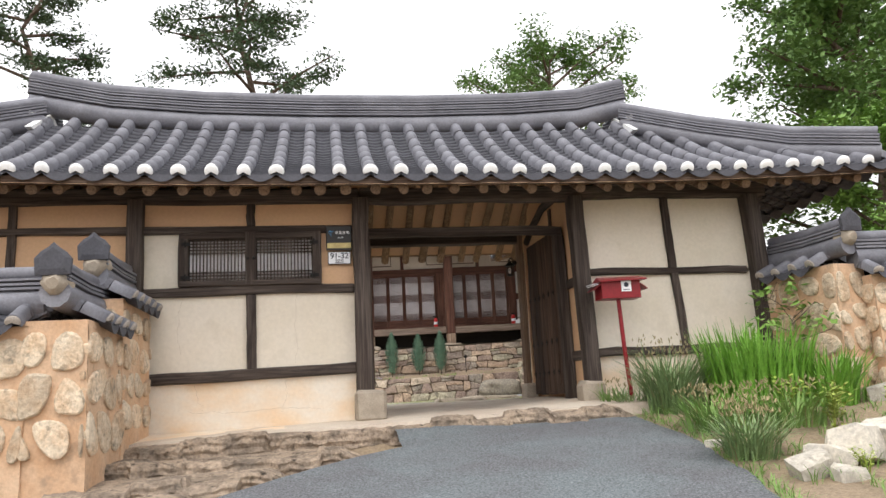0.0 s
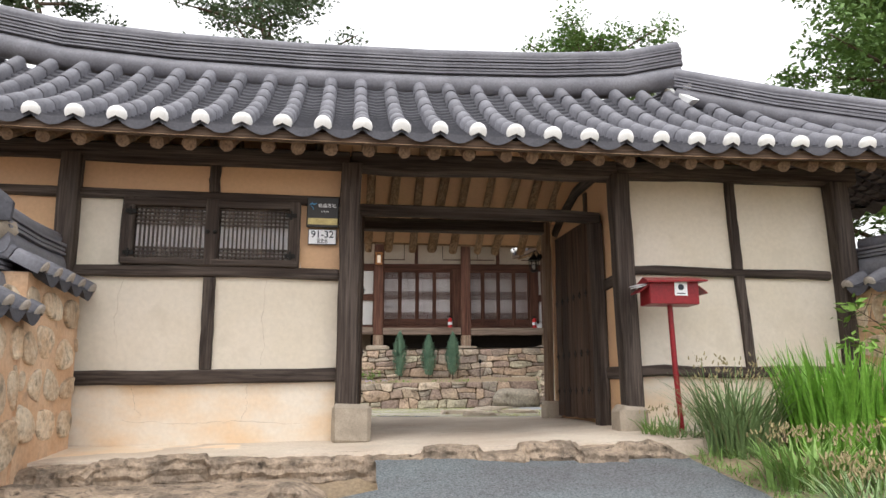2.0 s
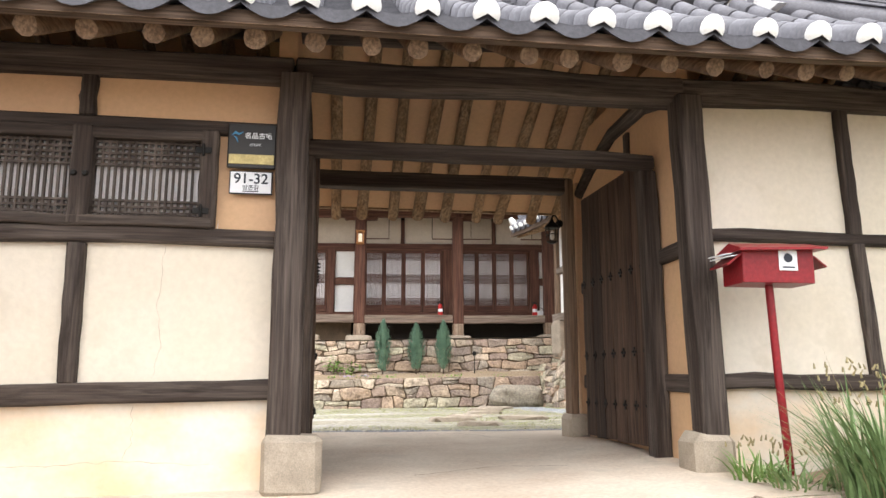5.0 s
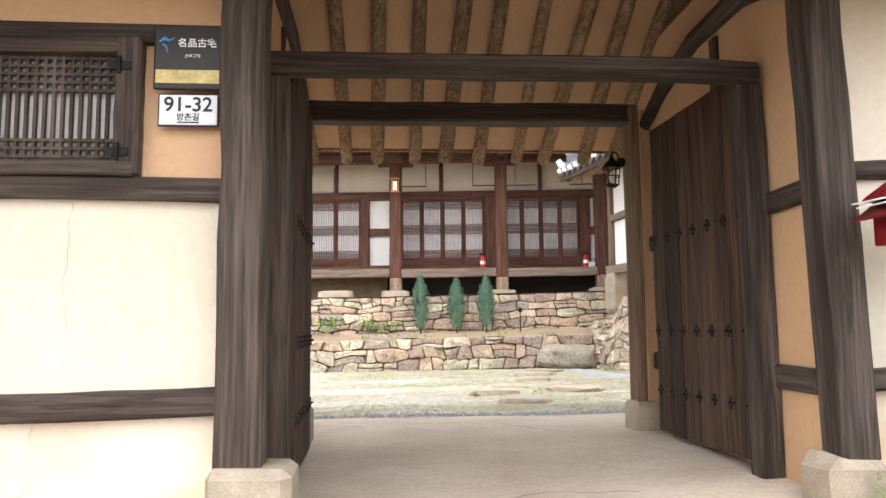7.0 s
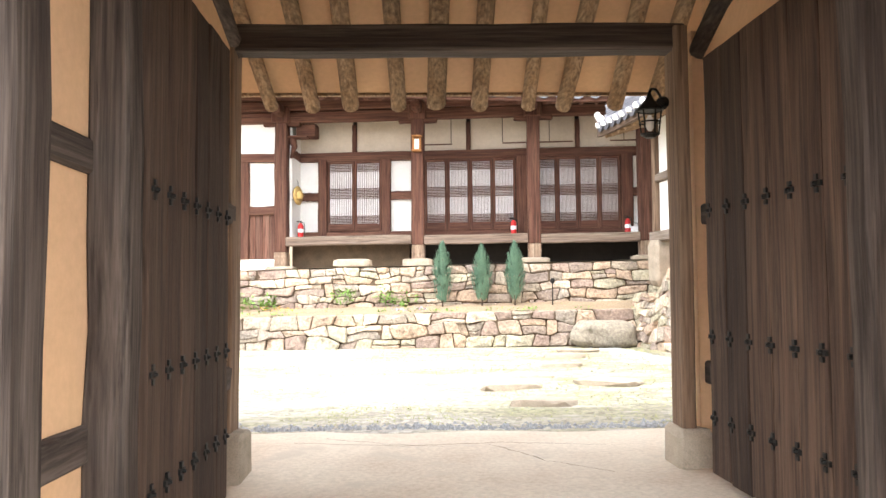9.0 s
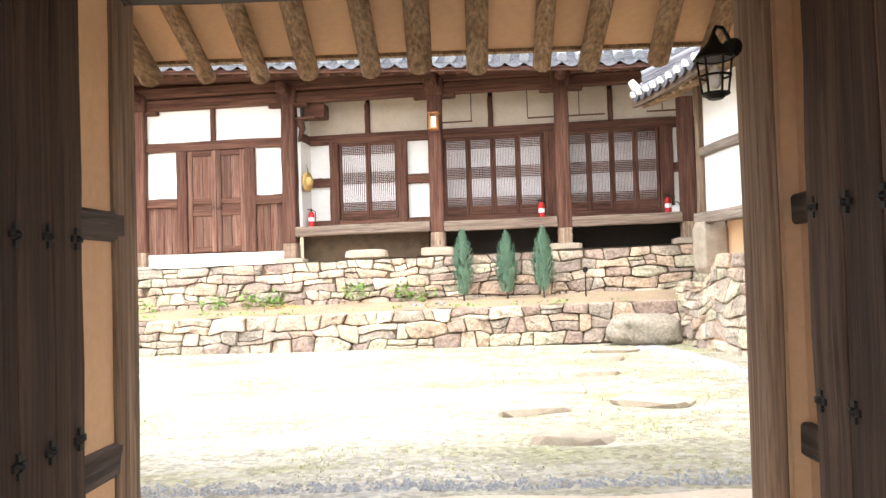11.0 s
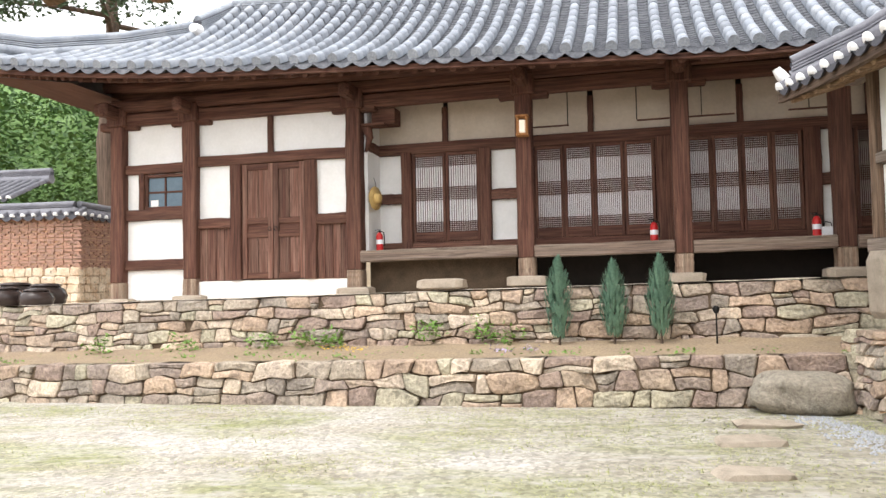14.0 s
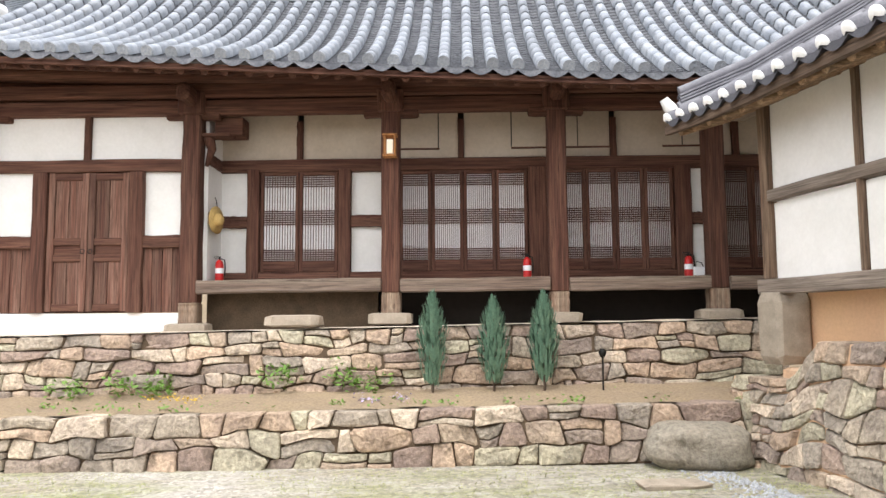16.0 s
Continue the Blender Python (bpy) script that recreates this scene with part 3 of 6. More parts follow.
for i in range(43):
    x = -6.5 + 0.305 * i + R.uniform(-0.03, 0.03)
    lift = gz(x) - 2.84
    r = R.uniform(0.05, 0.062)
    k = R.uniform(-0.03, 0.03)
    part("rafter", MB().tube([(x + k, -0.8, under(-0.8) - 0.075 + lift), (x, 0.2, under(0.2) - 0.06 + lift * 0.5), (x - k, 1.25, under(1.22) - 0.05)], [r * 1.05, r, r * 0.9], 10, 0.12), front_y, gate)
for i in range(40):
    x = -6.0 + 0.317 * i + R.uniform(-0.02, 0.02) - 0.02
    r = R.uniform(0.05, 0.066)
    k = R.uniform(-0.05, 0.05)
    part("rafter", MB().tube([(x - k, 1.2, under(1.22) - 0.06), (x, 2.5, under(2.5) - 0.07), (x + k, 3.5 + R.uniform(-0.04, 0.06), under(3.55) - 0.085)], [r * 0.9, r, r * 1.05], 10, 0.14), rafter_y, gate)


# hairline cracks in the wall panels
def crack(parent, pts, width, m, face):
    """A thin wandering crack along pts; face puts (a, b) on the surface."""
    mb = MB()
    vs = []
    n = 26
    for k in range(n + 1):
        t = k / n * (len(pts) - 1)
        i = min(int(t), len(pts) - 2)
        a = pts[i][0] + (pts[i + 1][0] - pts[i][0]) * (t - i)
        b = pts[i][1] + (pts[i + 1][1] - pts[i][1]) * (t - i)
        j = 0.03 * noise.noise(Vector((a * 9, b * 9, k * 0.3)))
        w = width * (0.4 + abs(noise.noise(Vector((k * 0.7, a, b))))) * min(1, 4 * (1 - k / n) + 0.2)
        du = abs(pts[-1][0] - pts[0][0]) > abs(pts[-1][1] - pts[0][1])
        for sg in (-1, 1):
            vs.append(face(a + (0 if du else j + sg * w / 2), b + (j + sg * w / 2 if du else 0)))
    mb.add(vs, [(2 * k, 2 * k + 1, 2 * k + 3, 2 * k + 2) for k in range(n)])
    part("crack", mb, m, parent)


crack_m = mat("crack_dust", (0.44, 0.34, 0.24), 0.95, var=0.3, bump=0.0)
for pts in ([(-0.72, 1.62), (-0.74, 1.3), (-0.7, 1.0), (-0.75, 0.78)], [(-0.86, 0.62), (-0.84, 0.45), (-0.9, 0.25)], [(-1.9, 0.62), (-1.84, 0.45), (-1.78, 0.3)], [(-2.05, 1.6), (-2.08, 1.2), (-2.04, 0.95)], [(-1.95, 0.3), (-1.4, 0.27), (-0.9, 0.3), (-0.3, 0.26)]):
    crack(gate, pts, 0.0035, crack_m, lambda a, b: (a, 0.027, b))


# gate door leaves
def gate_leaf(x, y0, y1, z0, z1, turn, side):
    leaf = part("gate_door", MB(), door_z, gate, "open plank door leaf studded with black iron")
    leaf.matrix_local = pose(x, y0, 0, 0, 0, turn)
    n = 6
    w = (y1 - y0) / n
    for i in range(n):
        part("plank", MB().beam((0, w * (i + 0.5), z0 + R.uniform(-0.01, 0.01)), (0, w * (i + 0.5), z1), 0.045, w - 0.006, 0.005, 0.004), door_z, leaf)
    for z in (z0 + 0.3, z0 + 0.72, z0 + 1.38, z1 - 0.15):
        part("batten", MB().beam((-side * 0.05, 0.02, z), (-side * 0.05, y1 - y0 - 0.02, z), 0.05, 0.09, 0.008, 0.003), gate_y, leaf)
        if z < z0 + 1.5:
            for i in range(n + 1):
                mb = MB()
                yy = 0.05 + (y1 - y0 - 0.1) * i / n
                sx = side * 0.026
                for a in range(4):
                    mb.box(sx - 0.006, sx + 0.006, yy - 0.011 + 0.022 * (a == 0) - 0.022 * (a == 1), yy + 0.011 + 0.022 * (a == 0) - 0.022 * (a == 1), z - 0.011 + 0.026 * (a == 2) - 0.026 * (a == 3), z + 0.011 + 0.026 * (a == 2) - 0.026 * (a == 3))
                mb.tube([(sx, yy, z), (sx + side * 0.02, yy, z)], [0.012, 0.006], 6)
                part("iron_stud", mb, iron, leaf)
    return leaf


gate_leaf(2.765, 0.63, 1.95, 0.29, 2.5, 2.7, -1)
gate_leaf(0.20, 0.63, 1.8, 0.25, 2.5, 1.5, 1)


# ---- main house ----
HOUSE = Matrix.Translation((0.829, 14.392, -0.029)) @ pose(0, 0, 0, 0, 0, -6.06)
house = thing("main_house", "old timber house with white plaster and lattice doors under tiles", "house", HOUSE)
COLS = [(-7.73, 1.7), (-6.17, 1.75), (-2.9, 1.84), (0.14, 1.97), (2.64, 1.97), (4.98, 2.0), (7.4, 2.0)]
for u, z in COLS:
    part("column", MB().beam((u, 0, z + 0.3), (u, 0, 5.2), 0.28, 0.28, 0.02, 0.008), house_z, house)
    part("column_foot", MB().beam((u, 0, z - 0.06), (u, 0, z + 0.3), 0.28, 0.28, 0.02, 0.006), bleach_z, house)
    placed_rock("base_stone", granite, house, int(u * 7 + 90), u, -0.03, z - 0.09, 0.62, 0.5, 0.17, 0, 0.06)
for u in (-7.73, -6.17, -2.9, 0.14, 2.64, 4.98, 7.4):
    part("capital", MB().beam((u, 0, 5.0), (u, 0, 5.35), 0.4, 0.4, 0.03, 0.006), house_z, house)
    part("bracket_arm", MB().beam((u - 0.42, 0.0, 5.03), (u + 0.42, 0.0, 5.03), 0.18, 0.17, 0.03, 0.006), house_x, house)
    part("beam_end", MB().beam((u, -0.55, 5.26), (u, 0.3, 5.24), 0.2, 0.26, 0.05, 0.006), house_y, house)
timbers("plate_beam", house_x, house, [((-8.0, 0, 5.14), (9.5, 0, 5.14), 0.2, 0.24), ((-8.25, -0.02, 5.38), (9.5, -0.02, 5.38), 0.26, 0.22)], 0.03, 0.01)
# left rooms, flush with the front columns
timbers("rail", house_x, house, [((-7.6, 0.02, 4.17), (-6.3, 0.02, 4.17), 0.14, 0.18), ((-7.6, 0.02, 3.29), (-6.3, 0.02, 3.29), 0.14, 0.21), ((-7.6, 0.02, 2.33), (-6.3, 0.02, 2.33), 0.14, 0.2),
                                 ((-6.04, 0.02, 4.245), (-3.05, 0.02, 4.245), 0.15, 0.19), ((-6.04, 0.02, 3.07), (-5.36, 0.02, 3.07), 0.14, 0.19), ((-3.66, 0.02, 3.07), (-3.04, 0.02, 3.07), 0.14, 0.19)])
timbers("strut", house_z, house, [((-4.55, 0.02, 4.34), (-4.55, 0.02, 5.02), 0.1, 0.12), ((-5.24, 0.0, 2.0), (-5.24, 0.0, 4.15), 0.22, 0.16), ((-3.75, 0.0, 2.0), (-3.75, 0.0, 4.15), 0.22, 0.16), ((-7.26, 0.02, 3.38), (-7.26, 0.02, 4.1), 0.12, 0.12)])
for u0, u1, z0, z1 in ((-7.6, -6.3, 4.25, 5.03), (-7.6, -7.3, 3.38, 4.1), (-7.6, -6.3, 2.42, 3.2), (-7.6, -6.3, 1.66, 2.24), (-6.04, -4.58, 4.33, 5.03), (-4.52, -3.03, 4.33, 5.03), (-6.04, -5.33, 3.15, 4.16), (-3.66, -3.04, 3.15, 4.16)):
    part("wall_panel", MB().box(u0, u1, 0.03, 0.12, z0, z1), white, house)
part("sill_plaster", MB().box(-6.05, -3.0, -0.02, 0.14, 1.62, 1.99), white, house)
for u0, u1, n in ((-6.04, -5.34, 4), (-3.66, -3.04, 4)):
    w = (u1 - u0) / n
    for i in range(n):
        part("board", MB().beam((u0 + w * (i + 0.5), 0.04, 2.0), (u0 + w * (i + 0.5), 0.04, 2.99), w - 0.008, 0.05, 0.006, 0.003), board_z, house)
# four-pane window
win = part("window", MB(), house_x, house, "four-pane window in a dark timber frame")
for z in (3.41, 4.03):
    part("frame_rail", MB().beam((-7.2, 0.03, z), (-6.32, 0.03, z), 0.08, 0.06), house_x, win)
for u in (-7.17, -6.36):
    part("frame_stile", MB().beam((u, 0.03, 3.4), (u, 0.03, 4.05), 0.06, 0.08), house_z, win)
part("glazing_bar", MB().box(-7.15, -6.38, 0.02, 0.05, 3.7, 3.735), house_x, win)
part("glazing_bar", MB().box(-6.785, -6.755, 0.018, 0.052, 3.43, 4.01), house_z, win)
glass = mat("dim_glass", (0.10, 0.15, 0.19), 0.08, var=0.1, bump=0.0)
for u0, u1 in ((-7.14, -6.79), (-6.75, -6.39)):
    for z0, z1 in ((3.44, 3.7), (3.735, 4.0)):
        part("pane", MB().box(u0, u1, 0.04, 0.048, z0, z1), glass, win)
part("notice", MB().box(-7.09, -6.93, 0.03, 0.036, 3.45, 3.57), white, win, "small white paper notice")
# double plank door
ddoor = part("double_door", MB(), house_z, house, "brown panelled double door with iron rings")
for s, u0, u1 in ((-1, -5.12, -4.5), (1, -4.49, -3.87)):
    for u in (u0 + 0.05, u1 - 0.05):
        part("stile", MB().beam((u, 0, 2.02), (u, 0, 4.14), 0.1, 0.07, 0.008, 0.002), board_z, ddoor)
    for z in (2.08, 2.83, 3.08, 4.08):
        part("door_rail", MB().beam((u0 + 0.1, 0, z), (u1 - 0.1, 0, z), 0.06, 0.11, 0.008, 0.002), house_x, ddoor)
    for k in range(2):
        a = u0 + 0.1 + k * (u1 - u0 - 0.2) / 2
        b = a + (u1 - u0 - 0.2) / 2
        for z0, z1 in ((2.13, 2.78), (3.13, 4.03)):
            part("door_panel", MB().beam(((a + b) / 2, 0.01, z0), ((a + b) / 2, 0.01, z1), b - a - 0.01, 0.03, 0.008, 0.002), board_z, ddoor)
    part("door_panel", MB().box(u0 + 0.1, u1 - 0.1, 0, 0.03, 2.88, 3.03, 0.008), house_x, ddoor)
    ring = MB()
    c = -4.495 + s * 0.06
    ring.tube([(c + 0.035 * math.cos(a * 0.7), -0.055, 2.93 + 0.035 * math.sin(a * 0.7)) for a in range(10)], 0.006, 6)
    part("ring_pull", ring, iron, ddoor)
part("door_back", MB().box(-5.15, -3.85, 0.05, 0.1, 2.0, 4.16), house_z, ddoor)

# inner wall of the porch, set back
V = 0.75
timbers("rail", house_x, house, [((-2.8, V, 4.36), (8.5, V, 4.36), 0.16, 0.2), ((-2.75, V, 2.56), (8.5, V, 2.56), 0.16, 0.14)])
for u in (-2.16, -0.68, 2.42, 4.72, 0.05, 2.62):
    w = {2.42: 0.3, 4.72: 0.26, 2.62: 0.2, 0.05: 0.26}.get(u, 0.2)
    part("post", MB().beam((u, V - 0.02, 2.5), (u, V - 0.02, 4.3), w, 0.16), house_z, house)
timbers("strut", house_z, house, [((u, V, 4.45), (u, V, 5.1), 0.1, 0.12) for u in (-1.42, 1.2, 3.65, 5.6)])
for u0, u1 in ((-2.75, -2.26), (-0.58, -0.08), (4.85, 5.25)):
    part("rail", MB().beam((u0, V, 3.45), (u1, V, 3.45), 0.14, 0.19), house_x, house)
    part("wall_panel", MB().box(u0, u1, V + 0.02, V + 0.1, 2.62, 3.36), white, house)
    part("wall_panel", MB().box(u0, u1, V + 0.02, V + 0.1, 3.54, 4.26), white, house)
# upper porch panels, with the shade under the eave in their colour
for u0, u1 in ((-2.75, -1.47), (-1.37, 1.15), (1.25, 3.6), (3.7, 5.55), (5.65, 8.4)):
    part("wall_panel", MB().box(u0, u1, V + 0.02, V + 0.1, 4.46, 5.35), porch_shade, house)
# black backing sheet: the darkness of the rooms is in its colour
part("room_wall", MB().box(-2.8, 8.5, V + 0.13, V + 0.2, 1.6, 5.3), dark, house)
part("room_wall", MB().box(-2.83, -2.7, 0.1, V + 0.1, 2.4, 5.1), white, house)
timbers("rail", house_y, house, [((-2.7, 0.12, 3.45), (-2.7, V, 3.45), 0.05, 0.19), ((-2.7, 0.12, 4.36), (-2.7, V, 4.36), 0.05, 0.19)])


def lattice_leaf(u0, u1, z0, z1, v):
    """A paper-backed lattice leaf: frame, close upright bars, and three bands of cross bars."""
    leaf = part("lattice_door", MB(), house_z, house, "paper-backed wooden lattice door leaf, closed")
    s = 0.055
    for u in (u0 + s / 2, u1 - s / 2):
        part("stile", MB().beam((u, v, z0), (u, v, z1), s, 0.05, 0.006, 0.001, 2), house_z, leaf)
    for z, h in ((z0 + 0.09, 0.18), (z1 - 0.03, 0.06)):
        part("door_rail", MB().beam((u0 + s, v, z), (u1 - s, v, z), 0.045, h, 0.006, 0.001, 2), house_x, leaf)
    a, b, c, d = u0 + s, u1 - s, z0 + 0.18, z1 - 0.06
    part("paper", MB().box(a, b, v + 0.02, v + 0.026, c, d), paper, leaf)
    n = 12
    mb = MB()
    for i in range(1, n):
        u = a + (b - a) * i / n
        mb.box(u - 0.0036, u + 0.0036, v - 0.004, v + 0.018, c, d)
    for base, m in ((c + 0.02, 5), ((c + d) / 2 - 0.11, 7), (d - 0.18, 5)):
        for i in range(m):
            z = base + i * 0.036
            mb.box(a, b, v - 0.004, v + 0.016, z, z + 0.013)
    part("lattice", mb, house_z, leaf)
    return leaf


for u0, u1, n in ((-2.05, -0.79, 2), (0.2, 2.26, 4), (2.72, 4.58, 4), (5.35, 7.2, 4)):
    for i in range(n):
        lattice_leaf(u0 + (u1 - u0) * i / n + 0.004, u0 + (u1 - u0) * (i + 1) / n - 0.004, 2.64, 4.26, V - 0.03)
# raised wooden floor
for i, (u0, u1) in enumerate(((-2.76, 0.0), (0.28, 2.5), (2.78, 4.84), (5.12, 7.4))):
    part("floor_beam", MB().beam((u0, -0.13, 2.37), (u1, -0.13, 2.37 + 0.015), 0.14, 0.2, 0.02, 0.006), maru_x, house)
    for k in range(4):
        part("floor_plank", MB().beam((u0, 0.04 + 0.19 * k, 2.455), (u1, 0.04 + 0.19 * k, 2.465), 0.185, 0.04, 0.006, 0.003), maru_x, house)
part("foundation_wall", MB().box(-2.75, -0.1, 0.3, 0.45, 1.6, 2.4), mud, house)
# black sheet added here: shade below the raised floor, put into colour
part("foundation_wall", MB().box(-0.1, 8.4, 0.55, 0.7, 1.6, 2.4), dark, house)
part("end_wall", MB().box(-7.8, -7.7, 0.12, 5.0, 1.6, 5.4), white, house)


# house roof
def hz(u):
    return 5.12 + 0.052 * max(0.0, 3.4 - u) + 0.01 * max(0.0, -5 - u) ** 2 + 0.012 * max(0, u - 7) ** 2


def hprof(d):
    return 0.60 * d + 0.035 * d * d - 0.10 * math.sin(min(1, d / 3.7) * math.pi)


def hP(u, d):
    t = d / 3.7
    return Vector((u, -1.42 + d - 0.012 * max(0, abs(u) - 4) ** 1.5 * (1 - t), hz(u) * (1 - t) + (5.15 + 0.004 * u * u) * t + hprof(d)))


def hd(u):
    if u > -6.6:
        return 3.7
    return max(0, 2.5 * (1 - (-6.6 - u) / 3.6)) if u < -6.75 else 2.5


hroof = part("roof", MB(), tile_h, house)
hrows = [-9.75 + 0.335 * i for i in range(58)]
roof_slope(hroof, hP, hrows, hd, 0.084, 0.3, tile_h, lambda u: -4.2 < u < 5.2, disc_cap, tile_h, 0.335, 0.035)
ridge(house, [(-6.6, 2.3, 7.75), (-3, 2.3, 7.62), (1, 2.3, 7.58), (5, 2.3, 7.6), (9.6, 2.3, 7.8)], 0.26, 6, tile_h, 0.09, 0.06)
ridge(house, [(-6.6, 2.2, 7.8), (-6.62, 1.5, 7.38), (-6.65, 0.95, 7.06)], 0.2, 4, tile_h, 0.08, 0.05)
part("lime_end", MB().tube([(-6.65, 0.95, 7.14), (-6.65, 0.8, 7.16)], [0.15, 0.1], 8, 0.3), lime, house)
ridge(house, [(-6.75, 0.95, 7.0), (-7.8, 0.2, 6.64), (-9.0, -0.75, 6.36), (-9.9, -1.45, 6.4)], 0.18, 3, tile_h, 0.08, 0.05)
part("roof_back", MB().grid(lambda a, b: (-9.7 + 19.4 * a, 2.3 + 3.8 * b, 7.5 - 2.2 * b), 10, 4), tile_h, house)
part("roof_hip", MB().grid(lambda a, b: (-9.9 + 3.2 * a, -1.3 + 2 * a * 0.9 + (7.4 - 3.4 * a) * b, 5.98 + 0.55 * a), 6, 8), tile_h, house)
part("eave_soffit", MB().grid(lambda a, b: (-9.85 + 2.1 * a, -1.35 + 7 * b, 5.88 - 0.32 * a), 6, 8), house_y, house)
part("gable_wall", MB().add([(-6.5, 0.5, 6.2), (-6.5, 4.1, 6.2), (-6.5, 2.3, 7.5), (-6.4, 0.5, 6.2), (-6.4, 4.1, 6.2), (-6.4, 2.3, 7.5)], [(0, 1, 2), (5, 4, 3), (0, 3, 4, 1), (1, 4, 5, 2), (2, 5, 3, 0)]), white, house)


def hunder(v):
    return 5.06 + (v + 1.42) * 0.42


part("eave_soffit", MB().grid(lambda a, b: (-9.7 + 19.3 * a, -1.4 + 3.2 * b, hunder(-1.4 + 3.2 * b) + 0.03 + (hz(-9.7 + 19.3 * a) - 5.2) * (1 - b)), 40, 6), house_x, house)
def soffit_z(u, v):
    return hunder(v) + 0.03 + (hz(u) - 5.2) * (1 - (v + 1.4) / 3.2)


for u0, u1 in ((-8.0, -6.17), (-6.17, -2.9), (-2.9, 0.14), (0.14, 2.64), (2.64, 4.98), (4.98, 9.5)):
    part("frieze_board", MB().grid(lambda a, b: (u0 + (u1 - u0) * a, 0.06, 5.2 + (soffit_z(u0 + (u1 - u0) * a, 0.06) - 5.2) * b), 6, 2), house_x, house)
    part("eave_purlin", MB().tube([(u0 + (u1 - u0) * k / 4, -0.08, soffit_z(u0 + (u1 - u0) * k / 4, -0.08) - 0.2) for k in range(5)], 0.12, 12, 0.05), house_x, house)
part("eave_board", MB().sweep([(u, -1.36 - 0.012 * max(0, abs(u) - 4) ** 1.5, 5.1 + hz(u) - 5.2) for u in [-9.75 + 0.5 * k for k in range(40)]], 0.06, 0.08), house_x, house)
for i in range(56):
    u = -7.6 + 0.31 * i + R.uniform(-0.02, 0.02)
    lift = hz(u) - 5.2
    part("rafter", MB().tube([(u, -1.3, hunder(-1.3) - 0.045 + lift), (u, -0.3, hunder(-0.3) - 0.05 + lift * 0.7), (u, 1.0, hunder(1.0) - 0.05 + lift * 0.3)], [0.055, 0.058, 0.058], 8, 0.06), house_y, house)
for i in range(14):
    a = i / 13
    u = -7.75 - 2.0 * a
    lift = hz(u) - 5.2
    part("rafter", MB().tube([(u, -1.36 - 0.15 * a, hunder(-1.3) - 0.045 + lift), (-7.5 - 0.5 * a, 0.1, hunder(0.1) - 0.03 + (hz(-7.7) - 5.2) * 0.7)], [0.055, 0.058], 8, 0.06), house_y, house)


# ---- stone terraces ----
ROCKS = [rock(100 + i, 1, 1, 1, 0.16) for i in range(24)]


def clip(poly, nx, nz, c):
    """The part of a polygon where nx * x + nz * z <= c."""
    out = []
    for k, p in enumerate(poly):
        q = poly[(k + 1) % len(poly)]
        a, b = nx * p[0] + nz * p[1] - c, nx * q[0] + nz * q[1] - c
        if a <= 0:
            out.append(p)
        if (a < 0) != (b < 0) and a != b:
            t = a / (a - b)
            out.append((p[0] + (q[0] - p[0]) * t, p[1] + (q[1] - p[1]) * t))
    return out


def rubble(rr, length, height, course, wide, gap, squash=1.3, stray=0.3):
    """Outlines of fitted stones that fill length x height, in uneven courses."""
    seeds = []
    n = max(1, round(height / course))
    for k in range(n):
        x = -rr.uniform(0, wide[1]) * 0.5
        while x < length + 0.1:
            w = rr.uniform(*wide) if rr.random() < 0.8 else rr.uniform(wide[0], wide[0] * 1.4)
            seeds.append((x + w / 2, height * (k + 0.5 + rr.uniform(-stray, stray)) / n * squash))
            x += w
    cells = []
    for k, (x, z) in enumerate(seeds):
        poly = [(0.0, 0.0), (length, 0.0), (length, height * squash), (0.0, height * squash)]
        g = gap * rr.uniform(0.5, 1.4)
        for m, (x1, z1) in enumerate(seeds):
            if m == k or abs(x1 - x) > 2.2 * wide[1]:
                continue
            dx, dz = x1 - x, z1 - z
            d = math.hypot(dx, dz)
            if d < 1e-6:
                continue
            nx, nz = dx / d, dz / d
            poly = clip(poly, nx, nz, nx * (x + x1) / 2 + nz * (z + z1) / 2 - g / 2 * (1 + 0.5 * abs(nz)))
            if len(poly) < 3:
                break
        if len(poly) < 3:
            continue
        poly = [(a, b / squash) for a, b in poly]
        area = sum(poly[i][0] * poly[(i + 1) % len(poly)][1] - poly[(i + 1) % len(poly)][0] * poly[i][1] for i in range(len(poly))) / 2
        if abs(area) > 0.0025:
            cells.append(poly)
    return cells


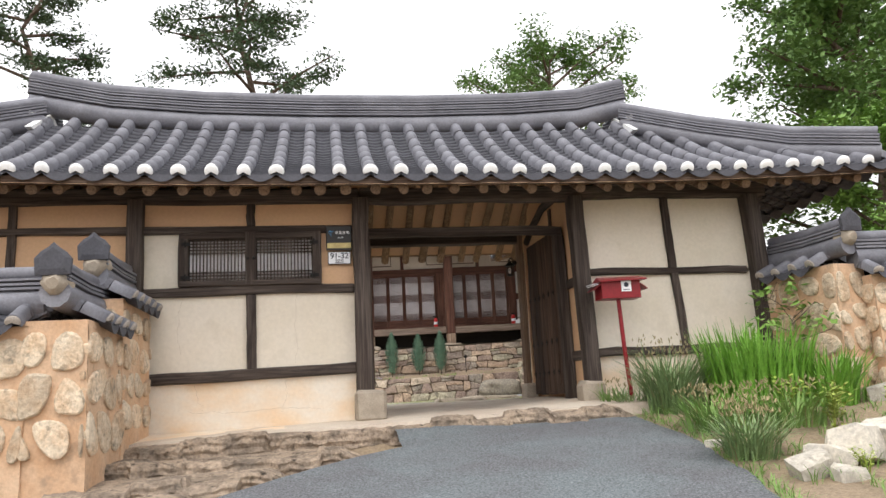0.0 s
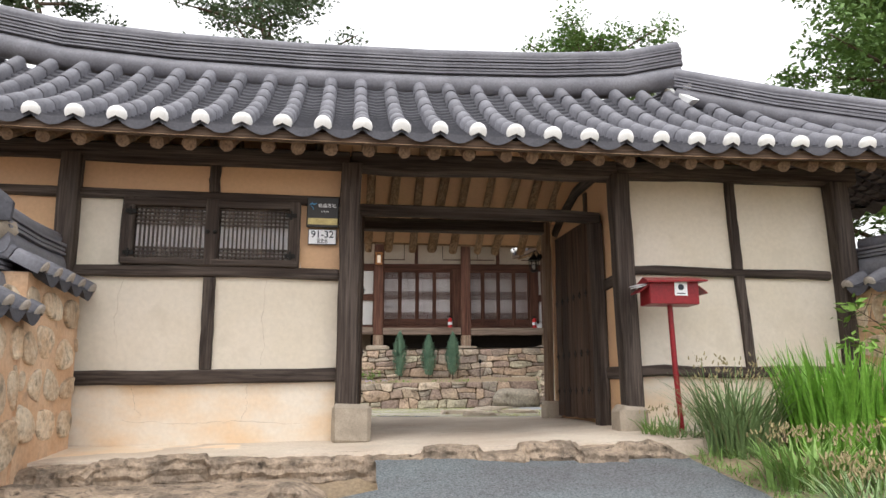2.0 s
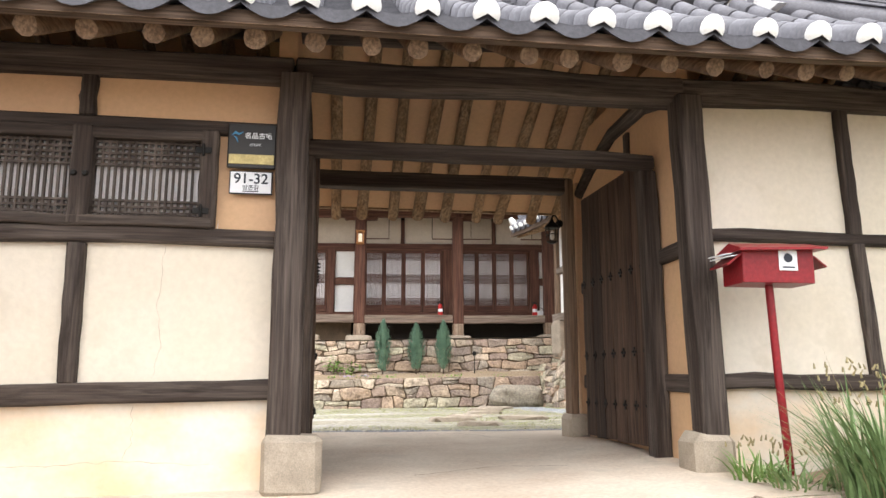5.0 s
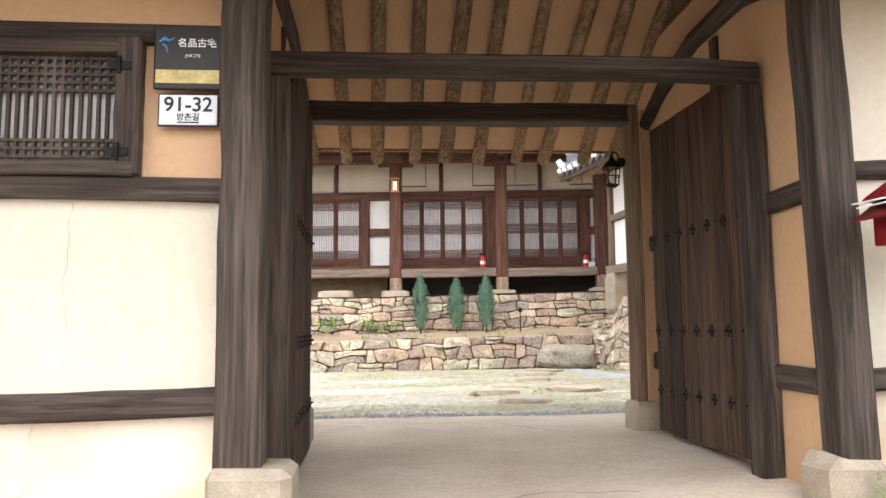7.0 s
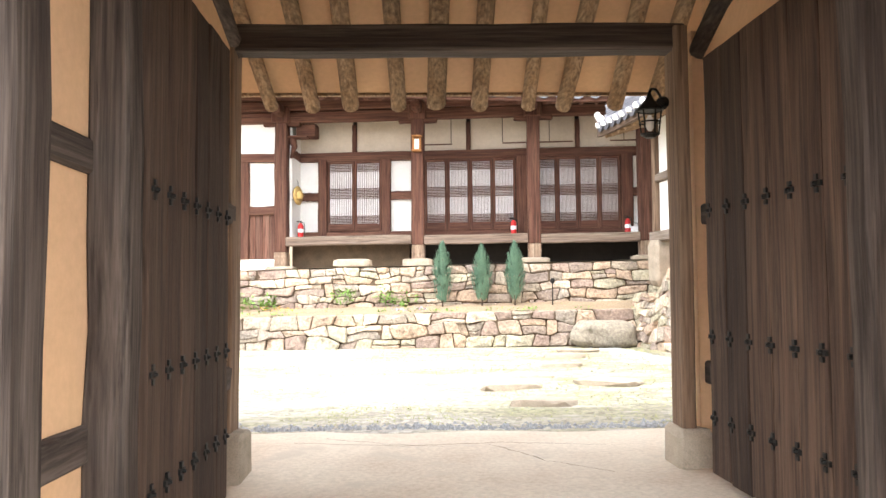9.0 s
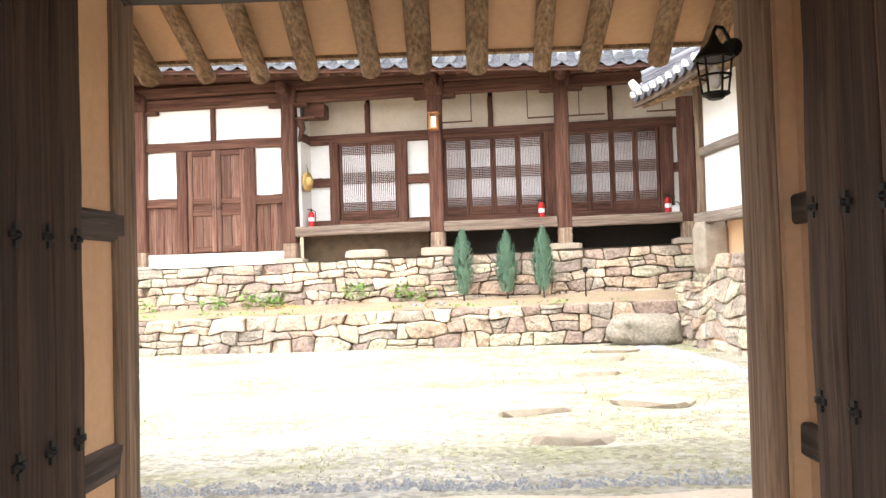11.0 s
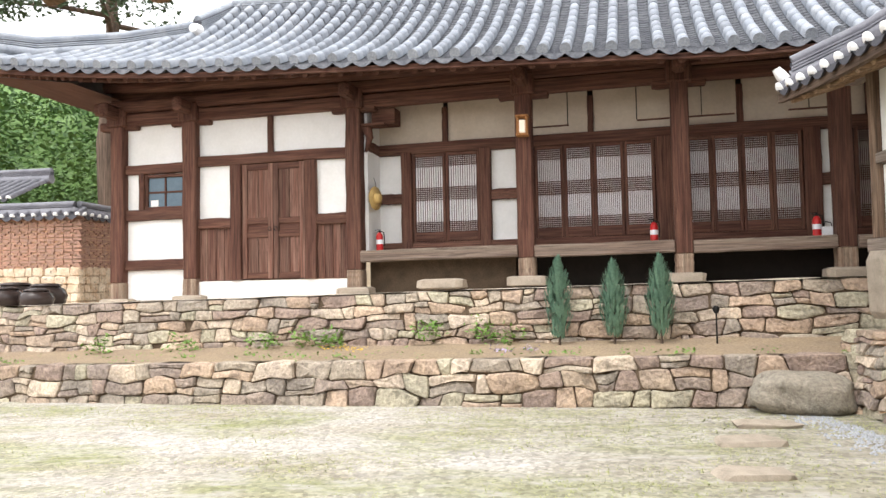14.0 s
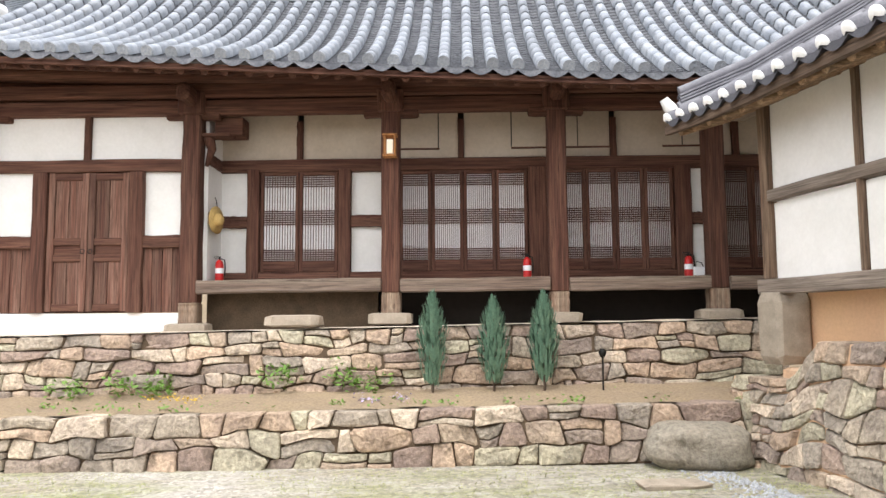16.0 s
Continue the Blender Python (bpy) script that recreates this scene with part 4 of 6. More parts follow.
def courses(rr, length, height, course, wide, gap):
    """Outlines of roughly squared stones laid in wavering courses."""
    n = max(1, round(height / course))
    off = [rr.uniform(0, 40) for _ in range(n + 1)]

    def bed(k, x):
        if k <= 0 or k >= n:
            return 0.0 if k <= 0 else height
        sway = 0.5 * noise.noise(Vector((x * 0.8, off[k], 0))) + 0.42 * noise.noise(Vector((x * 2.7, off[k], 5)))
        return height * (k + max(-0.42, min(0.42, sway * 1.15))) / n

    cells = []
    for k in range(n):
        x = -rr.uniform(0, wide[1])
        lean = 0.0
        while x < length:
            w = rr.uniform(*wide) * (0.55 if rr.random() < 0.22 else 1.0)
            x1 = x + w
            lean1 = rr.uniform(-0.045, 0.045)
            a, b = max(0.0, x - lean), max(0.0, x + lean)
            c, d = min(length, x1 + lean1), min(length, x1 - lean1)
            x, lean = x1, lean1
            if d - a < 0.07 or c - b < 0.07:
                continue
            m0, m1 = (a + d) / 2 + rr.uniform(-0.04, 0.04), (b + c) / 2 + rr.uniform(-0.04, 0.04)
            low, top = [(a, bed(k, a)), (m0, bed(k, m0)), (d, bed(k, d))], [(c, bed(k + 1, c)), (m1, bed(k + 1, m1)), (b, bed(k + 1, b))]
            if rr.random() < 0.17 and min(top[i][1] - low[2 - i][1] for i in range(3)) > 0.13:
                t = rr.uniform(0.35, 0.65)
                mid = [(low[i][0] + (top[2 - i][0] - low[i][0]) * t, low[i][1] + (top[2 - i][1] - low[i][1]) * (t + rr.uniform(-0.1, 0.1))) for i in range(3)]
                cells += [low + mid[::-1], mid + top]
            else:
                cells.append(low + top)
    out = []
    for poly in cells:
        cx, cz = sum(p[0] for p in poly) / len(poly), sum(p[1] for p in poly) / len(poly)
        w, h = max(p[0] for p in poly) - min(p[0] for p in poly), max(p[1] for p in poly) - min(p[1] for p in poly)
        g = gap * rr.uniform(0.5, 1.5)
        if h > 0.035:
            out.append([(cx + (x - cx) * (1 - g / w), cz + (z - cz) * (1 - g / h)) for x, z in poly])
    return out


def soften(poly, cut=0.22, times=1):
    """The same outline with its corners taken off."""
    for _ in range(times):
        out = []
        for k, p in enumerate(poly):
            q = poly[(k + 1) % len(poly)]
            out += [(p[0] + (q[0] - p[0]) * cut, p[1] + (q[1] - p[1]) * cut), (q[0] + (p[0] - q[0]) * cut, q[1] + (p[1] - q[1]) * cut)]
        poly = out
    return poly


def face_stone(rr, poly, at, proud, back, bulge, rough):
    """A stone with the outline poly: sides, a broken arris and an uneven face; at(x, z, out) puts it on the wall."""
    n = len(poly)
    cx, cz = sum(p[0] for p in poly) / n, sum(p[1] for p in poly) / n
    tip, tilt = rr.uniform(-1, 1) * rough * 2.5, rr.uniform(-1, 1) * rough * 2.5
    rings = []
    for scale, out, jit in ((1.0, -back, 0.0), (1.0, proud - bulge, 0.5), (0.9, proud - bulge * 0.25, 1.0), (0.55, proud, 1.0)):
        ring = []
        for x, z in poly:
            k = scale + 0.05 * noise.noise(Vector((x * 14, z * 14, scale * 5)))
            dx, dz = (x - cx) * k, (z - cz) * k
            ring.append((cx + dx, cz + dz, out + (tip * dx + tilt * dz) * 3 * (jit > 0) + rough * jit * noise.noise(Vector((x * 11, z * 11, 7 * scale)))))
        rings.append(ring)
    vs = [at(*p) for r in rings for p in r] + [at(cx, cz, proud + rough * rr.uniform(-0.5, 0.8))]
    fs = [(k * n + i, k * n + (i + 1) % n, k * n + n + (i + 1) % n, k * n + n + i) for k in range(3) for i in range(n)]
    fs += [(3 * n + i, 3 * n + (i + 1) % n, 4 * n) for i in range(n)]
    return vs, fs


def stone_wall(name, label, m, length, z0, z1, depth, stone, course=0.2, wide=(0.22, 0.55), seed=1, batter=0.0, backing=None, limit=300, gap=0.016):
    """A dry wall along local x: fitted uneven stones before an earth core."""
    rr = random.Random(seed)
    wall = thing(name, label, "stone wall", m, kind="structure")
    core = MB()
    core.grid(lambda a, b: (length * a, 0.09 + batter * b, z0(length * a) + (z1(length * a) - z0(length * a)) * b - 0.03), 24, 4, False)
    core.grid(lambda a, b: (length * a, 0.09 + batter + (depth - 0.09 - batter) * b, z1(length * a) - 0.03), 24, 4, False)
    part("core", core, backing or mud, wall)
    tall = z1(length / 2) - z0(length / 2)

    def at(x, z, out):
        s = z / tall
        low, top = z0(x), z1(x)
        wave = 0.035 * noise.noise(Vector((x * 2.3, seed, 0))) * s
        return (x, 0.06 + batter * s - out, low + (top - low) * s + wave)

    cells = courses(rr, length, tall, course, wide, gap)
    cells.sort(key=lambda c: abs(c[0][0] - length * 0.55))
    rest = MB()
    for k, poly in enumerate(cells):
        vs, fs = face_stone(rr, soften(poly, rr.uniform(0.07, 0.17)), at, rr.uniform(0.0, 0.05), 0.2, rr.uniform(0.02, 0.04), 0.02)
        top = max(p[1] for p in poly) > tall - 0.05
        if top:
            vs = [(x, y + (0.12 if i < len(vs) // 4 else 0), z) for i, (x, y, z) in enumerate(vs)]
        if k < limit:
            part("stone", MB().add(vs, fs), stone, wall)
        else:
            rest.add(vs, fs)
    if rest.v:
        part("stones", rest, stone, wall, kind="stuff")
    return wall


def on_house(u, v, z=0, turn=0):
    return HOUSE @ pose(u, v, z, 0, 0, turn)


def yz(u):
    return 0.13 + 0.028 * (u + 5)


stone_wall("terrace_wall_upper", "tall dry-stone terrace wall of rough brown stones below the house", on_house(-11, -1.75), 16.3, lambda x: 0.72 + 0.014 * x, lambda x: 1.57 + 0.017 * x, 0.5, stone_m, 0.165, (0.18, 0.62), 3, 0.12)
stone_wall("terrace_wall_lower", "low dry-stone terrace wall of squared mossy stones", on_house(-11, -2.95), 15.5, lambda x: yz(x - 11) - 0.05, lambda x: 0.66 + 0.019 * x, 0.4, stone_m, 0.2, (0.24, 0.66), 5, 0.05)
solid("garden_bed", MB().grid(lambda a, b: HOUSE @ Vector((-11 + 16.3 * a, -2.7 + 1.15 * b, 0.66 + 0.019 * 16 * a + 0.14 * b + 0.03 * noise.noise(Vector((a * 30, b * 4, 0))))), 90, 8), soil, "narrow planted earth bed between two terrace walls", "garden bed", kind="structure")
solid("terrace", MB().grid(lambda a, b: HOUSE @ Vector((-11 + 19 * a, -1.6 + 4 * b, 1.58 + 0.017 * 19 * a + 0.02 * noise.noise(Vector((a * 30, b * 6, 0))))), 90, 8), cement, "pale earthen terrace in front of the house", "terrace", kind="structure")

# ---- side wing ----
WING = Matrix.Translation((5.246, 11.324, -0.009)) @ pose(0, 0, 0, 0, 0, -83.92)
wing = thing("side_wing", "white plastered side building on a stone base under tiles", "outbuilding", WING)
# local x runs along the wall towards the gate, local y points away from the yard
timbers("post", worn_z, wing, [((x, 0, 2.28), (x, 0, 4.36), 0.12, 0.14) for x in (0.05, 3.0, 6.0)])
timbers("strut", worn_z, wing, [((1.5, 0.02, 2.28), (1.5, 0.02, 4.36), 0.06, 0.1), ((4.5, 0.02, 2.28), (4.5, 0.02, 4.36), 0.06, 0.1)])
timbers("rail", worn_x, wing, [((0, 0.01, 3.22), (6, 0.01, 3.24), 0.13, 0.13), ((-0.1, 0.0, 2.19), (6.1, 0.0, 2.19), 0.18, 0.17), ((-0.6, 0.06, 4.36), (6.4, 0.06, 4.36), 0.2, 0.16)])
for x0, x1 in ((0.1, 1.46), (1.54, 2.94), (3.06, 4.46), (4.54, 5.95)):
    for z0, z1 in ((2.28, 3.14), (3.3, 4.34)):
        part("wall_panel", MB().box(x0, x1, 0.03, 0.12, z0, z1), white, wing)
part("end_wall", MB().box(-0.03, 0.06, 0.08, 3.0, 2.2, 4.4), white, wing)
part("oven_wall", MB().box(0.28, 6, 0.26, 0.5, 1.0, 2.12, 0.02), ochre, wing)
placed_rock("base_stone", granite, wing, 41, 0.16, 0.05, 1.72, 0.42, 0.42, 0.8, 0, 0.06)
part("ledge", MB().box(0.3, 6, -0.12, 0.27, 1.1, 1.3, 0.04), pink, wing)


def wP(x, d):
    return Vector((x, -0.75 + d, 4.22 + 0.02 * max(0, 1.2 - x) ** 2 + 0.5 * d + 0.03 * d * d))


wroof = part("roof", MB(), tile_m, wing)
roof_slope(wroof, wP, [-0.8 + 0.32 * i for i in range(24)], lambda x: 2.6 if x > 0.3 else 2.6 - (0.3 - x) * 1.0, 0.075, 0.3, tile_m, lambda x: True, lime_cap, lime, 0.32)
ridge(wing, [(-0.8, -0.6, 4.42), (-0.5, 0.2, 4.75), (0.0, 1.2, 5.35), (0.2, 1.9, 5.8)], 0.18, 3, tile_m, 0.07, 0.04)
part("lime_lump", MB().tube([(-0.82, -0.62, 4.4), (-0.85, -0.72, 4.5), (-0.85, -0.78, 4.6)], [0.07, 0.08, 0.05], 8, 0.4), lime, wing)
part("eave_soffit", MB().grid(lambda a, b: (-0.9 + 7.5 * a, -0.72 + 1.2 * b, 4.13 + 0.02 * max(0, 1.2 - (-0.9 + 7.5 * a)) ** 2 + 0.4 * b), 20, 4), rafter_y, wing)
part("eave_board", MB().sweep([(x, -0.7, 4.12 + 0.02 * max(0, 1.2 - x) ** 2) for x in [-0.95 + 0.4 * k for k in range(19)]], 0.07, 0.11), eave_x, wing)
for i in range(22):
    x = -0.7 + 0.33 * i
    part("rafter", MB().tube([(x, -0.66, 4.07 + 0.02 * max(0, 1.2 - x) ** 2), (x, 0.5, 4.5)], 0.055, 8, 0.1), rafter_y, wing)
stone_wall("wing_base_wall", "rough stone base wall below the side building", WING @ pose(-0.35, -0.62, 0), 6.5, lambda x: 0.2, lambda x: 1.2 + 0.42 * frac(1.0, 1.6, x), 0.7, stone_m, 0.2, (0.2, 0.5), 9, 0.25, pink)


# ---- gate details ----
# lattice window with two sliding leaves
gw = part("lattice_window", MB(), gate_z, gate, "dark double lattice window with iron hinges")
for u in (-2.02, -1.245, -0.47):
    part("frame_stile", MB().beam((u, 0.0, 1.74), (u, 0.0, 2.38), 0.11 if u != -1.245 else 0.13, 0.11, 0.01, 0.004), gate_z, gw)
for z in (1.77, 2.34):
    part("frame_rail", MB().beam((-2.06, -0.005, z), (-0.43, -0.005, z), 0.1, 0.07, 0.01, 0.004), gate_x, gw)
for a, b in ((-1.955, -1.315), (-1.175, -0.535)):
    part("paper", MB().box(a, b, 0.045, 0.052, 1.8, 2.31), paper, gw)
    mb = MB()
    for i in range(1, 16):
        u = a + (b - a) * i / 16
        mb.box(u - 0.007, u + 0.007, 0.008, 0.03, 1.8, 2.31)
    for z in (1.83, 1.868, 1.906, 2.14, 2.178, 2.216, 2.254, 2.292):
        mb.box(a, b, 0.004, 0.028, z - 0.007, z + 0.007)
    part("lattice", mb, gate_z, gw)
for z in (1.84, 2.24):
    for u, s in ((-0.5, 1), (-1.99, -1)):
        part("hinge", MB().box(u - 0.05, u + 0.05, -0.066, -0.056, z - 0.02, z + 0.02, 0.003).tube([(u, -0.07, z - 0.04), (u, -0.07, z + 0.04)], 0.01, 6), iron, gw)
for u in (-1.28, -1.21):
    part("ring_pull", MB().tube([(u, -0.058, 2.06), (u, -0.075, 2.06)], [0.022, 0.014], 10), iron, gw)
# black sheet behind the paper, painted as the unlit room
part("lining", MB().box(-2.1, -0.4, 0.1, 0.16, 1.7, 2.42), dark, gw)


def words(txt, size, m, parent, at, bold=0.0):
    """Lettering as a thin mesh."""
    cu = bpy.data.curves.new("lettering", "FONT")
    cu.body, cu.size, cu.align_x, cu.align_y, cu.offset, cu.extrude = txt, size, "CENTER", "CENTER", bold, 0.0008
    ob = bpy.data.objects.new("lettering", cu)
    scene.collection.objects.link(ob)
    me = bpy.data.meshes.new_from_object(ob.evaluated_get(bpy.context.evaluated_depsgraph_get()))
    bpy.data.objects.remove(ob)
    me.materials.clear()
    me.materials.append(m)
    o = new("lettering", me)
    o.parent = parent
    o.matrix_local = at
    return o


sign_white = mat("sign_white", (0.82, 0.83, 0.85), 0.4, var=0.03, bump=0.0)
sign_ink = mat("sign_ink", (0.03, 0.035, 0.05), 0.5, var=0.05, bump=0.0)
sign_black = mat("sign_black", (0.025, 0.022, 0.02), 0.35, var=0.15, bump=0.0)
brass = mat("brass_plate", (0.45, 0.36, 0.16), 0.4, metal=0.6, var=0.25, grain=(20, 20, 20), bump=0.1)
blue_m = mat("blue_mark", (0.08, 0.28, 0.5), 0.5, var=0.1, bump=0.0)
UP = pose(0, 0, 0, 90, 0, 0)
num = thing("number_plate", "white house number plate with dark figures on plaster", "number plate", pose(-0.2, -0.012, 2.045))
part("plate", MB().box(-0.137, 0.137, -0.012, 0.0, -0.077, 0.077, 0.004), sign_ink, num)
part("face", MB().box(-0.13, 0.13, -0.016, -0.011, -0.07, 0.07, 0.003), sign_white, num)
words("91-32", 0.095, sign_ink, num, pose(0, -0.018, 0.022, 90), 0.0014)
words("방촌길", 0.038, sign_ink, num, pose(0, -0.018, -0.036, 90), 0.0004)
part("text_line", MB().box(-0.05, 0.05, -0.0175, -0.016, -0.062, -0.056), sign_ink, num)
plaque = thing("name_plaque", "black wooden name plaque with pale characters and brass strip", "plaque", pose(-0.2, -0.028, 2.285))
part("board", MB().box(-0.155, 0.155, -0.025, 0.0, -0.15, 0.15, 0.008), sign_black, plaque)
part("strip", MB().box(-0.145, 0.145, -0.03, -0.024, -0.125, -0.06, 0.003), brass, plaque)
words("名品古宅", 0.044, sign_white, plaque, pose(0.04, -0.027, 0.065, 90), 0.0006)
words("손재고택", 0.02, sign_white, plaque, pose(0.02, -0.027, 0.005, 90))
part("emblem", MB().tube([(-0.13, -0.028, 0.07), (-0.105, -0.028, 0.086), (-0.085, -0.028, 0.075), (-0.06, -0.028, 0.09)], [0.003, 0.01, 0.007, 0.003], 8).tube([(-0.115, -0.028, 0.06), (-0.1, -0.028, 0.05), (-0.09, -0.028, 0.02)], [0.004, 0.006, 0.002], 8), blue_m, plaque)

red = mat("red_paint", (0.24, 0.014, 0.018), 0.4, var=0.25, grain=(6, 6, 6), fine=(40, 40, 40), bump=0.2, tone=(0.22, 0.012, 0.018), spot=0.2)
mail = thing("mailbox", "red painted wooden mailbox on a red pole", "mailbox", pose(3.15, -0.38, 0))
part("pole", MB().tube([(0.06, 0, 0.12), (0.02, 0, 0.8), (0.0, 0, 1.4)], [0.026, 0.026, 0.026], 12), red, mail)
part("box", MB().box(-0.245, 0.245, -0.13, 0.13, 1.39, 1.61, 0.006), red, mail)
for s in (-1, 1):
    part("flap", MB().beam((s * 0.25, 0, 1.57), (s * 0.34, 0, 1.5), 0.24, 0.012, 0.003, 0.0), red, mail)
part("lid", MB().add([(-0.29, -0.19, 1.6), (0.31, -0.19, 1.62), (0.28, 0.0, 1.67), (-0.26, 0.0, 1.66), (0.28, 0.17, 1.62), (-0.26, 0.17, 1.61),
                      (-0.29, -0.19, 1.585), (0.31, -0.19, 1.605), (0.28, 0.17, 1.605), (-0.26, 0.17, 1.595)],
                     [(0, 1, 2, 3), (3, 2, 4, 5), (7, 6, 9, 8), (0, 6, 7, 1), (1, 7, 8, 4, 2), (4, 8, 9, 5), (5, 9, 6, 0, 3)]), red, mail)
part("letter", MB().beam((-0.26, -0.02, 1.57), (-0.36, -0.03, 1.55), 0.17, 0.006, 0.001, 0.0).beam((-0.26, 0.03, 1.59), (-0.35, 0.02, 1.575), 0.16, 0.006, 0.001, 0.0), sign_white, mail, "folded white letters in the slot")
part("badge", MB().box(0.0, 0.125, -0.136, -0.131, 1.47, 1.6), sign_white, mail)
part("badge_mark", MB().tube([(0.062, -0.1365, 1.55), (0.062, -0.139, 1.55)], [0.03, 0.03], 14), sign_ink, mail)
part("text_line", MB().box(0.02, 0.105, -0.138, -0.136, 1.485, 1.495), sign_ink, mail)


def lantern(at, body, lit, label, scale=1.0, arm=True):
    ob = thing("wall_lantern", label, "lantern", at @ Matrix.Diagonal((scale, scale, scale, 1)))
    n = 6
    cage = [(math.cos(2 * math.pi * i / n), math.sin(2 * math.pi * i / n)) for i in range(n)]
    for c, s in cage:
        part("bar", MB().tube([(c * 0.07, s * 0.07, 0.0), (c * 0.095, s * 0.095, 0.2)], 0.007, 6), body, ob)
    for z, r in ((0.0, 0.075), (0.1, 0.086), (0.2, 0.1)):
        part("hoop", MB().tube([(math.cos(2 * math.pi * i / 12) * r, math.sin(2 * math.pi * i / 12) * r, z) for i in range(13)], 0.007, 6), body, ob)
    part("roof", MB().tube([(0, 0, 0.2), (0, 0, 0.24), (0, 0, 0.29), (0, 0, 0.33), (0, 0, 0.37)], [0.12, 0.09, 0.04, 0.02, 0.005], 12), body, ob)
    part("base", MB().tube([(0, 0, -0.03), (0, 0, 0.0)], [0.04, 0.075], 12), body, ob)
    part("bulb", MB().tube([(0, 0, 0.03), (0, 0, 0.06), (0, 0, 0.12), (0, 0, 0.16)], [0.015, 0.035, 0.035, 0.015], 10), lit, ob)
    if arm:
        part("arm", MB().tube([(0, 0, 0.35), (0.03, 0, 0.39), (0.1, 0, 0.4), (0.16, 0, 0.36), (0.2, 0, 0.3)], 0.012, 8), body, ob)
        part("wall_plate", MB().tube([(0.17, 0, 0.3), (0.215, 0, 0.3)], [0.045, 0.06], 12), body, ob)
    return ob


milk = mat("milky_bulb", (0.75, 0.73, 0.7), 0.3, var=0.03, bump=0.0)
lantern(pose(2.47, 2.21, 2.14, 0, 0, 42), iron, milk, "black iron lantern hung on the gate's rear post", 0.68)
glow = bpy.data.materials.new("lamp_glass")
glow.use_nodes = True
glow.node_tree.nodes["Principled BSDF"].inputs["Base Color"].default_value = (0.9, 0.82, 0.7, 1)
glow.node_tree.nodes["Principled BSDF"].inputs["Emission Color"].default_value = (1.0, 0.75, 0.5, 1)
glow.node_tree.nodes["Principled BSDF"].inputs["Emission Strength"].default_value = 0.1
lampwood = wood("lamp_wood", (0.42, 0.19, 0.07), (0.5, 0.25, 0.1), 2)
hl = thing("wall_lamp", "small square wooden lamp lit on a house column", "lamp", HOUSE @ pose(0.14, -0.25, 4.46))
for a in (-0.075, 0.075):
    for b in (-0.075, 0.075):
        part("post", MB().box(a - 0.012, a + 0.012, b - 0.012, b + 0.012, -0.16, 0.13), lampwood, hl)
part("top", MB().box(-0.11, 0.11, -0.11, 0.11, 0.13, 0.16, 0.01), lampwood, hl)
part("base", MB().box(-0.1, 0.1, -0.1, 0.1, -0.18, -0.15, 0.008), lampwood, hl)
part("shade", MB().box(-0.045, 0.045, -0.045, 0.045, -0.13, 0.08), glow, hl)
part("bracket", MB().box(-0.03, 0.03, 0.05, 0.12, -0.02, 0.03), lampwood, hl)


ledge_m = mat("mossy_ledge_stone", (0.40, 0.31, 0.23), 0.95, var=0.4, grain=(4, 4, 4), fine=(26, 26, 26), bump=1.0, tone=(0.17, 0.135, 0.105), spot=0.88, depth=0.03)


def ledge(name, label, x0, x1, front, depth, z0, z1, h, seed):
    """A worn ledge of stones and mortar: an uneven tread, a broken nose and a pitted riser."""
    prof = [(depth, -0.015), (depth * 0.6, -0.01), (depth * 0.3, 0.0), (0.14, 0.0), (0.07, -0.002), (0.03, -0.012), (0.005, -0.04)]
    prof += [(-0.01 + 0.018 * (k % 2), -0.04 - (h - 0.04) * k / 6) for k in range(1, 7)]

    def lump_at(x, d):
        return noise.noise(Vector((x * 4, d * 4, seed)))

    def at(u, v):
        k = v * (len(prof) - 1)
        a = min(int(k), len(prof) - 2)
        t = k - a
        d, dz = prof[a][0] + (prof[a + 1][0] - prof[a][0]) * t, prof[a][1] + (prof[a + 1][1] - prof[a][1]) * t
        x = x0 + (x1 - x0) * u
        edge = 1 - frac(0.3, 1.0, d / depth)
        end = frac(0.0, 0.55, (1 - u) * (x1 - x0) + 0.1 * lump_at(x0 + (x1 - x0) * u, d))
        q = Vector((x, d, dz))
        lump = noise.noise(q * 2.6 + Vector((seed, 0, 0)))
        block = noise.cell(Vector((x * 2.4 + seed + 0.25 * lump, 0.5, 0.5)))
        y = front + 0.07 * math.sin(x * 1.7 + seed) + d + edge * (0.07 * (block - 0.5) - 0.05 * lump + 0.022 * noise.noise(q * 14))
        z = z0 + (z1 - z0) * u + dz + edge * (0.045 * (block - 0.5) + 0.025 * noise.noise(q * 7) + 0.012 * noise.noise(q * 19)) - 0.2 * (1 - end)
        return (x, y, z)

    return solid(name, MB().grid(at, int((x1 - x0) / 0.03), 36, False), ledge_m, label, "stone ledge", kind="structure")


ledge("threshold_kerb", "rough stone and mortar kerb along the gate floor", -2.6, 3.15, -1.1, 0.32, 0.022, 0.178, 0.26, 1.3)
ledge("step_ledge", "mossy rough stone ledge below the gate wall", -2.55, 0.2, -1.78, 0.85, -0.125, -0.085, 0.22, 4.1)
ledge("step_ledge", "mossy rough stone ledge beside the drive", -2.6, -0.45, -2.5, 0.75, -0.24, -0.2, 0.2, 7.7)
ledge("step_ledge", "mossy rough stone ledge beside the drive", -2.9, -1.05, -3.15, 0.7, -0.33, -0.3, 0.2, 9.4)
